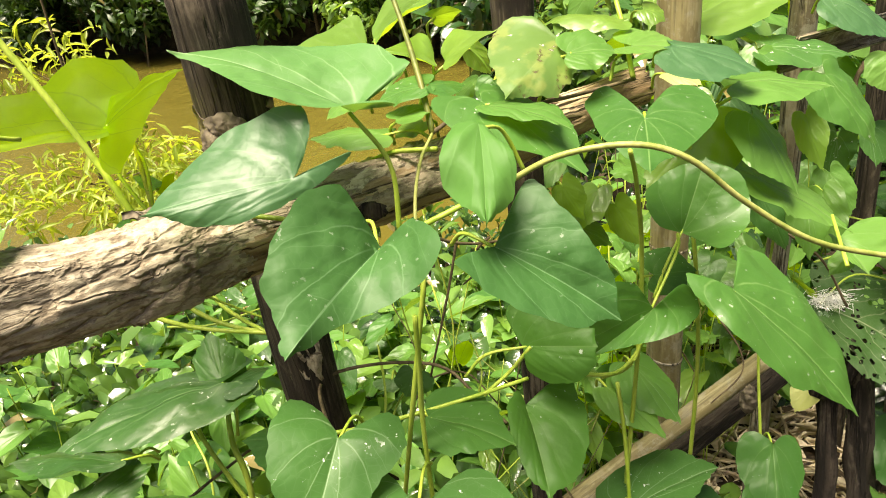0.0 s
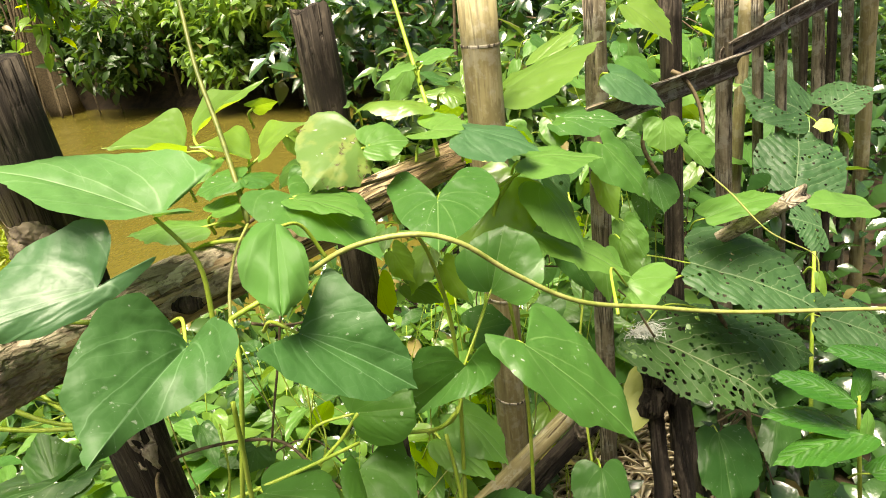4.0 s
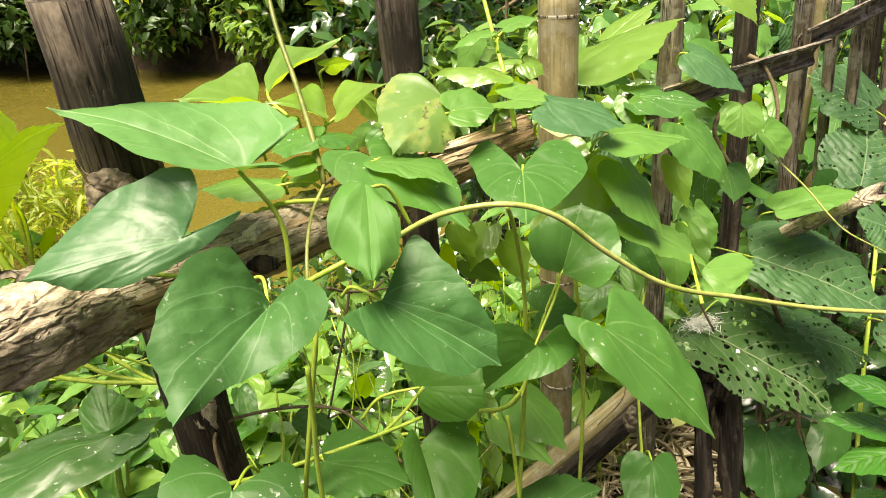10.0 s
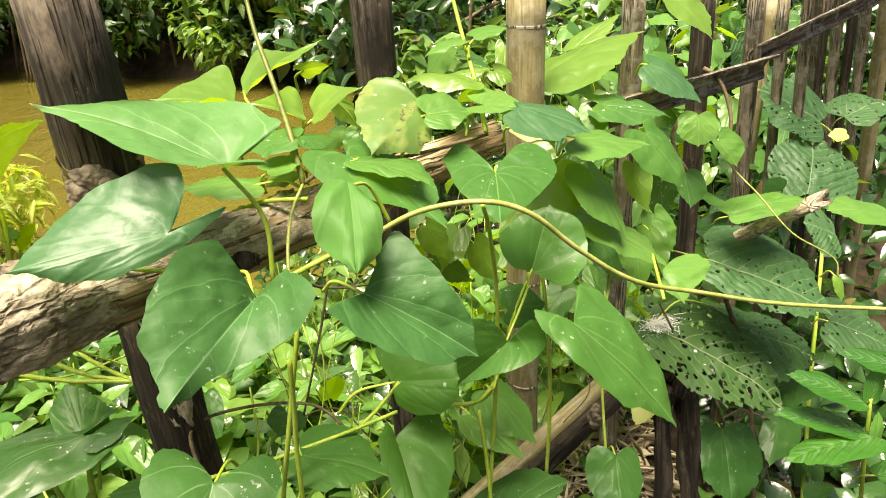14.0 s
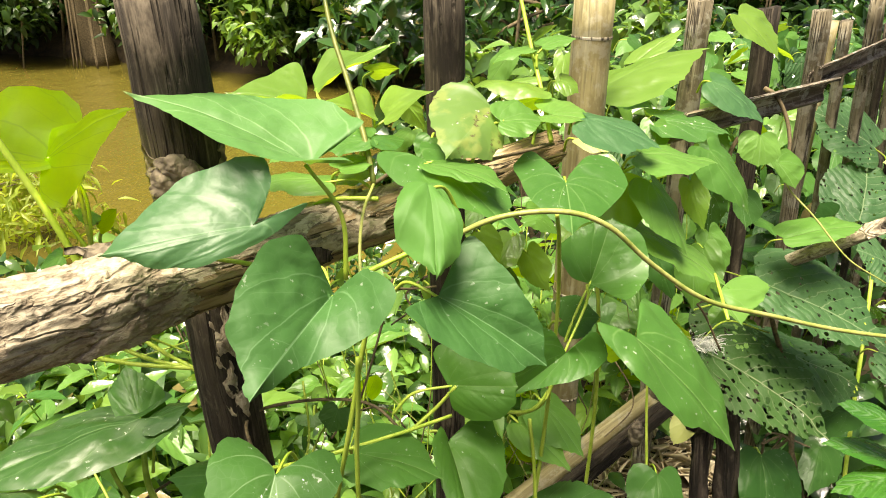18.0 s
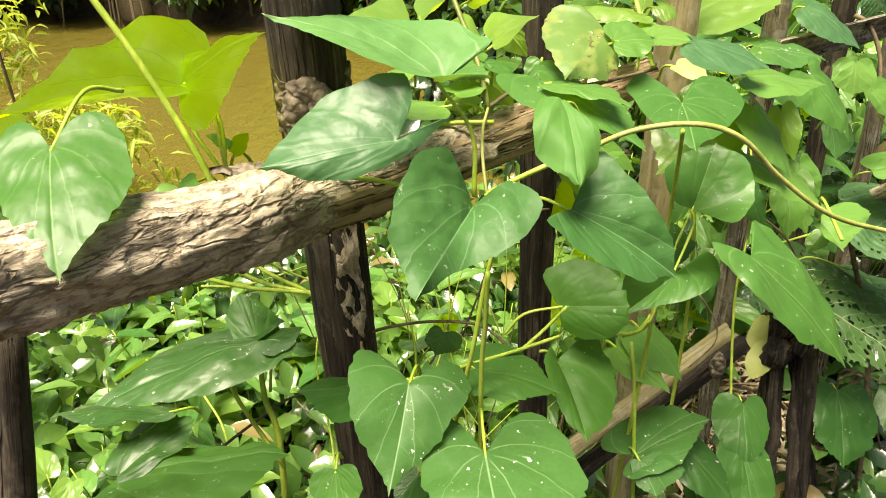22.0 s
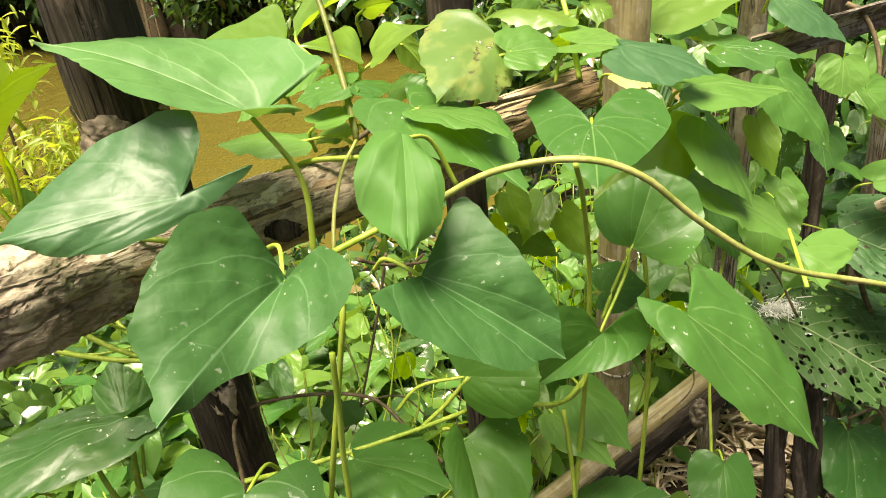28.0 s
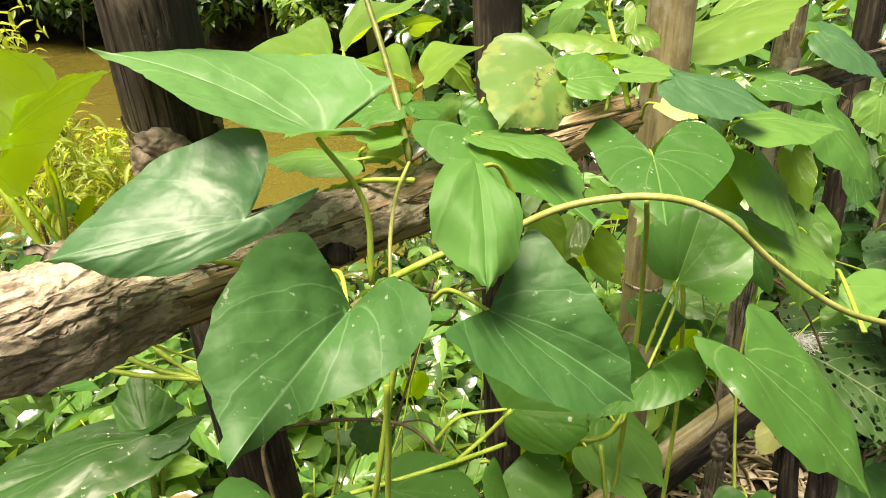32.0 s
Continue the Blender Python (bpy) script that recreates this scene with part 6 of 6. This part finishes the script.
leaf(shoot, (0.061, 0.793, 1.114), (0.032, 0.764, 1.089), (0.041, 0.809, 1.106), (0.059, 0.764, 1.102), FRESH, notch=0.15, stalk=(0.071, 0.831, 1.090))
leaf(shoot, (-0.069, 0.700, 1.122), (-0.096, 0.674, 1.107), (-0.089, 0.717, 1.117), (-0.070, 0.672, 1.114), FRESH, notch=0.15, stalk=(-0.058, 0.738, 1.096))
stem('thin_stem', vine_low, [(-0.082, 0.632, 0.708), (-0.059, 0.673, 0.757), (-0.014, 0.707, 0.795)], 0.0016, 0.0011, STEM)
stem('thin_stem', vine_low, [(0.009, 0.633, 0.729), (0.042, 0.673, 0.778), (0.031, 0.722, 0.813)], 0.0016, 0.0011, STEM)
stem('thin_stem', vine_low, [(-0.250, 0.637, 0.936), (-0.212, 0.644, 0.909), (-0.164, 0.649, 0.881)], 0.0016, 0.0011, STEM)
stem('thin_stem', vine_low, [(-0.322, 0.673, 0.877), (-0.269, 0.678, 0.874), (-0.189, 0.699, 0.889)], 0.0016, 0.0011, STEM)

# ---- undergrowth ----
rng = np.random.default_rng(7)


def bare(x, y):
    """The patch of bare ground with straw."""
    return ((x - 0.68) / 0.36) ** 2 + ((y - 1.42) / 0.42) ** 2 < 1


def low_leaf_mesh(name, mat, length, width, notch, seed):
    """A smaller leaf, foot at the origin, pointing along +y."""
    r = random.Random(seed)
    half = heart_half(0.28, -notch, 6, 4, 0.9)
    outline = [(-ac, al) for al, ac in reversed(half)] + [(ac, al) for al, ac in half[1:]]
    verts, uvs, faces = [Vector((0, 0, 0))], [(0, 0)], []
    m = len(outline)
    bend = r.uniform(0.1, 0.3)
    for ring in (0.4, 0.75, 1.0):
        for u, v in outline:
            u2, v2 = u * ring, v * ring
            verts.append(Vector((u2 * width / 2, v2 * length, length * (0.25 * abs(u2) * 0.4 - bend * v2 * v2 + 0.03 * r.uniform(-1, 1)))))
            uvs.append((u2, v2))
    faces = [(0, 1 + j, 2 + j) for j in range(m - 1)]
    faces += [(1 + k * m + j, 1 + (k + 1) * m + j, 2 + (k + 1) * m + j, 2 + k * m + j) for k in range(2) for j in range(m - 1)]
    return mesh_of(name, verts, faces, mat, True, uvs)


LOW = [low_leaf_mesh("leaf", mat, ln, wd, nt, i) for i, (mat, ln, wd, nt) in enumerate((
    (FRESH, 0.085, 0.05, 0.05), (MID, 0.10, 0.075, 0.25), (FRESH, 0.07, 0.05, 0.2), (MID, 0.09, 0.045, 0.03),
    (SPECKLED, 0.075, 0.06, 0.2), (BACKLIT, 0.08, 0.055, 0.15), (SHADE, 0.10, 0.06, 0.1), (FRESH, 0.11, 0.055, 0.02), (SHINY, 0.12, 0.06, 0.05), (SHINY, 0.10, 0.06, 0.15), (PALE, 0.09, 0.055, 0.1)))]


def undergrowth(x, y, height, count, size, pick, label, group):
    """A small plant: a bent stem with leaves up its length."""
    g = ground_height(x, y) - 0.01
    p = thing("undergrowth_plant", (x, y, g), label, "plant", group)
    lean = Vector((rng.normal(0, 0.12), rng.normal(-0.08, 0.12), 1)) * height
    foot = Vector((x, y, g))
    mid = foot + lean * 0.5 + Vector((rng.normal(0, 0.02), rng.normal(0, 0.02), 0))
    stem("plant_stem", p, [foot, mid, foot + lean], 0.0025, 0.0012, STEM, sides=5)
    a = rng.uniform(0, 6.28)
    for i in range(count):
        f = 0.25 + 0.75 * (i + 0.5) / count
        q = foot + lean * f
        a += 2.4 + rng.normal(0, 0.3)
        s = size * rng.uniform(0.7, 1.3) * (1.1 - 0.3 * f)
        ob = new("leaf", LOW[pick[int(rng.integers(len(pick)))]])
        m = Matrix.Translation(q) @ Matrix.Rotation(a, 4, "Z") @ Matrix.Translation((0, 0.012 * s, 0)) @ Matrix.Rotation(rng.normal(0.0, 0.35), 4, "X") @ Matrix.Rotation(rng.normal(0, 0.3), 4, "Y") @ Matrix.Scale(s, 4)
        place(ob, m, p)


LOWLABEL = "low green plant with small pointed leaves behind the fence"
for i in range(75):
    x = rng.uniform(-1.1, 0.75)
    y = rng.uniform(0.8, 1.9) + max(0, x) * 0.5
    if bare(x, y):
        continue
    undergrowth(x, y, min(rng.uniform(0.25, 0.62), 1.0 - 0.36 * y), 9, rng.uniform(0.75, 1.3), (0, 1, 8, 3, 7, 10, 2), LOWLABEL, "low plants behind the rail")
for i in range(70):
    x = rng.uniform(0.75, 2.2)
    y = 0.62 + 0.78 * x + rng.uniform(0.1, 1.2)
    if bare(x, y):
        continue
    undergrowth(x, y, rng.uniform(0.55, 1.05), 11, rng.uniform(0.9, 1.5), (0, 1, 3, 4, 6, 7, 6), "tall green plant growing behind the bamboo stakes", "plants behind the stakes")


# Yellow-green leaf picks stand in for sunlight on these plants.
for i in range(26):
    x = rng.uniform(0.05, 0.85)
    y = 0.95 + 0.65 * (x - 0.295) + rng.uniform(0.18, 0.6)
    undergrowth(x, y, rng.uniform(0.5, 0.88), 11, rng.uniform(0.8, 1.2), (0, 2, 5, 7, 10), "plant behind the stakes, sunlight put into its yellow-green leaf colour", "sunlit plants")

# leaves of the vine strewn through the stakes
for i in range(95):
    f = rng.uniform(0.0, 1.0)
    q = Vector((0.42 + 1.35 * f, 1.06 + 0.92 * f + rng.uniform(0.04, 0.32), rng.uniform(0.25, 1.17)))
    ang, dip = rng.uniform(3.3, 6.1), rng.normal(-0.6, 0.4)
    d = Vector((math.cos(ang) * math.cos(dip), math.sin(ang) * math.cos(dip), math.sin(dip)))
    side = d.cross(Vector((rng.normal(0, 0.3), -0.5 + rng.normal(0, 0.2), 1))).normalized()
    ln = rng.uniform(0.075, 0.15)
    wd = ln * rng.uniform(0.3, 0.45)
    leaf(vine_right, q, q + d * ln, q + d * ln * 0.25 + side * wd, q + d * ln * 0.25 - side * wd, (MID, FRESH, MID, FRESH, SPECKLED, EATEN)[int(rng.integers(6))],
         notch=rng.uniform(0.05, 0.35), rings=6, stalk=q - d * 0.03 + Vector((rng.normal(0, 0.02), 0.03, -0.05)), stalk_r=0.0014)

# small pointed leaves in the gaps between the stakes
for i in range(90):
    f = rng.uniform(0.0, 1.0)
    q = Vector((0.22 + 0.95 * f, 0.90 + 0.66 * f + rng.uniform(0.02, 0.30), rng.uniform(0.78, 1.20)))
    ang, dip = rng.uniform(2.6, 6.8), rng.normal(-0.45, 0.45)
    d = Vector((math.cos(ang) * math.cos(dip), math.sin(ang) * math.cos(dip), math.sin(dip)))
    side = d.cross(Vector((rng.normal(0, 0.4), -0.4 + rng.normal(0, 0.3), 1))).normalized()
    ln = rng.uniform(0.04, 0.085)
    wd = ln * rng.uniform(0.20, 0.36)
    leaf(vine_right, q, q + d * ln, q + d * ln * 0.3 + side * wd, q + d * ln * 0.3 - side * wd, (FRESH, PALE, MID, FRESH, SPECKLED, BACKLIT)[int(rng.integers(6))],
         notch=rng.uniform(0.02, 0.25), rings=5, stalk=q - d * 0.02 + Vector((rng.normal(0, 0.015), 0.02, -0.04)), stalk_r=0.001)


def stuff(name, pts, size, mat, label, category, **more):
    c = np.asarray(pts)
    o = c.mean(0)
    o[2] = c[:, 2].min()
    ob = new(name, many_leaves(name, c - o, size, mat, rng, **more))
    ob.location = o
    return tagged(ob, label, category, kind="stuff")


def spots(n, box, hmax):
    """Places over the ground, thicker near it."""
    x = rng.uniform(box[0], box[1], n)
    y = rng.uniform(box[2], box[3], n)
    h = rng.random(n) ** 1.3 * hmax
    return [(a, b, ground_height(a, b) + 0.01 + c) for a, b, c in zip(x, y, h)]


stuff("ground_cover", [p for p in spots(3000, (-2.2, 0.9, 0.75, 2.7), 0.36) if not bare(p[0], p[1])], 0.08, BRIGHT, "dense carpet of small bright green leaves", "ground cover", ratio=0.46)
stuff("ground_cover", [p for p in spots(4600, (-2.4, 0.9, 0.7, 2.7), 0.26) if not bare(p[0], p[1])], 0.07, BUSH, "dense carpet of green leaves, shade put into their dark tones", "ground cover", ratio=0.46)
stuff("ground_cover", [p for p in spots(1500, (0.75, 2.2, 0.75, 1.6), 0.3) if not bare(p[0], p[1])], 0.1, BUSH, "low leaves below the broad-leaved plant, shade put into their dark tones", "ground cover", ratio=0.55)
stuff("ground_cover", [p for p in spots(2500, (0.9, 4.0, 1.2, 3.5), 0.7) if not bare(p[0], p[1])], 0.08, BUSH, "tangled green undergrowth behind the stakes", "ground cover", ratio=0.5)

stuff("ground_cover", [p for p in spots(2600, (-5.0, 5.5, -4.0, 2.6), 0.12) if math.hypot(p[0], p[1]) > 0.9 and noise.noise(Vector((p[0], p[1], 0))) > -0.15 and p[2] > -0.1], 0.09, BUSH, "scattered low weeds on trodden soil", "ground cover", ratio=0.5)

stuff("ground_cover", [p for p in spots(1500, (-1.7, 0.1, 0.85, 1.9), 0.42)], 0.075, BRIGHT, "glossy pale leaves of low plants under the rail", "ground cover", ratio=0.42)
for i in range(24):
    x, y = rng.uniform(-1.15, 0.05), rng.uniform(0.85, 1.6)
    undergrowth(x, y, rng.uniform(0.3, 0.5), 9, rng.uniform(0.9, 1.4), (0, 7, 10, 2, 8), "pale glossy-leaved weed under the rail", "pale weeds")

# thin stems tangled below the rail
for i in range(46):
    f = rng.uniform(-0.15, 1.0)
    x = -0.05 + 0.85 * f
    y = 0.66 + 0.62 * f + rng.uniform(0.08, 0.42)
    h = rng.uniform(0.45, 0.95)
    foot = Vector((x, y, ground_height(x, y) - 0.01))
    top = foot + Vector((rng.normal(0, 0.14), rng.normal(0, 0.06), h))
    sway = Vector((rng.normal(0, 0.05), rng.normal(0, 0.03), 0))
    r = rng.uniform(0.0009, 0.0021)
    stem("thin_stem", vine_low if f < 0.5 else vine_right, [foot, foot.lerp(top, 0.35) + sway, foot.lerp(top, 0.7) - sway * 0.6, top], r, r * 0.6, (STEM, PALESTEM, STEM, DRYSTEM)[i % 4], sides=5)

# dry straw and litter on the bare patch
straw = spots(1100, (0.35, 1.05, 1.0, 1.8), 0.04)
stuff("straw_litter", straw, 0.13, STRAW, "dry straw and dead leaf litter on bare ground", "litter", ratio=0.055, tilt=0.2)
stuff("straw_litter", spots(260, (0.3, 1.1, 1.0, 1.8), 0.02), 0.06, STRAW, "dead brown leaves on bare ground", "litter", ratio=0.5, tilt=0.25)


def shrub(name, x, y, height, radius, leaves, size, mat, label, lumps=9, z0=None, trunk=0.03, ratio=0.45):
    """A shrub or tree: trunk, limbs, and leaf clumps round the limb ends with gaps between."""
    g = (ground_height(x, y) if z0 is None else z0) - 0.05
    foot = Vector((x, y, g))
    p = thing(name, foot, label, "shrub" if height < 3 else "tree")
    top = foot + Vector((rng.normal(0, 0.1), rng.normal(0, 0.1), height * 0.75))
    stem("trunk", p, [foot, (foot + top) / 2 + Vector((rng.normal(0, 0.06), 0, 0)), top], trunk, trunk * 0.4, DRYSTEM)
    pts = []
    for i in range(lumps):
        a, f = rng.uniform(0, 6.28), rng.uniform(0.15, 1.0)
        start = foot + (top - foot) * (0.15 + 0.7 * f * 0.8)
        end = start + Vector((math.cos(a) * radius * rng.uniform(0.4, 1), math.sin(a) * radius * rng.uniform(0.4, 1), rng.uniform(-0.1, 0.35) * radius))
        stem("limb", p, [start, (start + end) / 2 + Vector((0, 0, 0.05 * radius)), end], trunk * 0.35, trunk * 0.12, DRYSTEM, sides=5)
        k = leaves // lumps
        rr = radius * rng.uniform(0.28, 0.5)
        d = rng.normal(0, 1, (k, 3))
        d /= np.linalg.norm(d, axis=1)[:, None]
        q = np.array(end) + d * (rr * rng.random(k) ** 0.4)[:, None] * np.array((1, 1, 0.8))
        pts.append(q)
    c = np.concatenate(pts) - np.array(foot)
    ob = new("crown", many_leaves("crown", c, size, mat, rng, ratio=ratio))
    place(ob, Matrix.Translation(foot), p)
    return p


BANKLABEL = "leafy green shrub overhanging the far bank of the channel"
for i in range(13):
    x = -9.5 + i * 1.15 + rng.normal(0, 0.2)
    y = 10.4 - 0.33 * x + rng.normal(0, 0.3)
    if abs(x + 4.2) < 0.7:
        continue
    # Shrubs in the dark stretches take the leaf copy with painted shade.
    shrub("bank_shrub", x, y, rng.uniform(2.2, 3.4), 1.35, 3400, 0.17, CANOPY_SHADED if 0.1 < x < 3.0 or x < -2.2 else CANOPY, BANKLABEL, 14, z0=-0.25)
stump = thing("bank_tree", (-4.3, 11.6, -0.4), "dark leaning trunk with hanging roots on the far bank", "tree")
stem("trunk", stump, [(-4.3, 11.6, -0.4), (-4.5, 11.7, 1.2), (-4.2, 11.8, 3.2), (-4.4, 12.0, 6.0)], 0.26, 0.16, DRYSTEM, sides=12)
for i in range(9):
    dx = rng.normal(0, 0.35)
    stem("root", stump, [(-4.3 + dx, 11.35, 1.5 + rng.random()), (-4.25 + dx * 1.2, 11.25, 0.7), (-4.2 + dx * 1.4, 11.1, -0.35)], 0.03, 0.012, DRYSTEM, sides=5)
for i in range(9):
    x = -10 + i * 1.8 + rng.normal(0, 0.3)
    shrub("bank_tree", x, 13.5 - 0.33 * x + rng.normal(0, 0.5), rng.uniform(6, 8), 2.3, 2600, 0.34, CANOPY_SHADED, "tall tree on the far bank, shade put into its leaf colour", 18, trunk=0.13)
for i in range(12):
    x = 0.75 + i * 0.3 + rng.normal(0, 0.1)
    y = 2.3 + 0.55 * i * 0.3 + rng.uniform(0, 1.0)
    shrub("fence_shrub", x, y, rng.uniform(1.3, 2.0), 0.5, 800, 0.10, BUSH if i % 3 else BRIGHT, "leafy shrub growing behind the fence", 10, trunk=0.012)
for i in range(7):
    x = 1.0 + i * 0.75 + rng.normal(0, 0.2)
    shrub("thicket_tree", x, 5.0 + 0.35 * i + rng.uniform(0, 0.8), rng.uniform(3, 4), 1.1, 1600, 0.17, BUSH, "leafy tree in the thicket behind the fence, shade put into its leaf colour", 14, trunk=0.06)


def overhang(at, size, mat, n, spread, droop, label):
    """A leafy twig hanging into view from above."""
    at = Vector(at)
    p = thing("overhanging_branch", at, label, "branch")
    for k in range(n):
        end = at + Vector((rng.normal(0, spread), rng.normal(0, spread * 0.5), -droop * rng.uniform(0.3, 1.0)))
        stem("twig", p, [at, (at + end) / 2 + Vector((0, 0, droop * 0.15)), end], 0.004, 0.0015, DRYSTEM, sides=5)
        a = rng.uniform(0, 6)
        for i in range(7):
            f = 0.3 + 0.7 * i / 6
            a += 2.4
            ob = new("leaf", LOW[mat[int(rng.integers(len(mat)))]])
            m = Matrix.Translation(at + (end - at) * f) @ Matrix.Rotation(a, 4, "Z") @ Matrix.Rotation(rng.normal(-0.6, 0.4), 4, "X") @ Matrix.Scale(size * rng.uniform(0.7, 1.3), 4)
            place(ob, m, p)


# Bright leaf picks put the sunlight into the branch's colour.
overhang(OVER_A, 0.62, (5, 0, 7, 10), 15, 0.12, 0.30, "leafy branch hanging over the water, sunlight put into its leaf colour")
bush = Vector(WATER_BUSH)
shrub("water_bush", bush.x, bush.y, (bush.z + 0.85) / 0.75, 0.6, 1500, 0.10, PAINTED_SUN, "pale bush with narrow leaves overhanging the water, sunlight put into its leaf colour", 16, z0=-0.5, trunk=0.012, ratio=0.2)
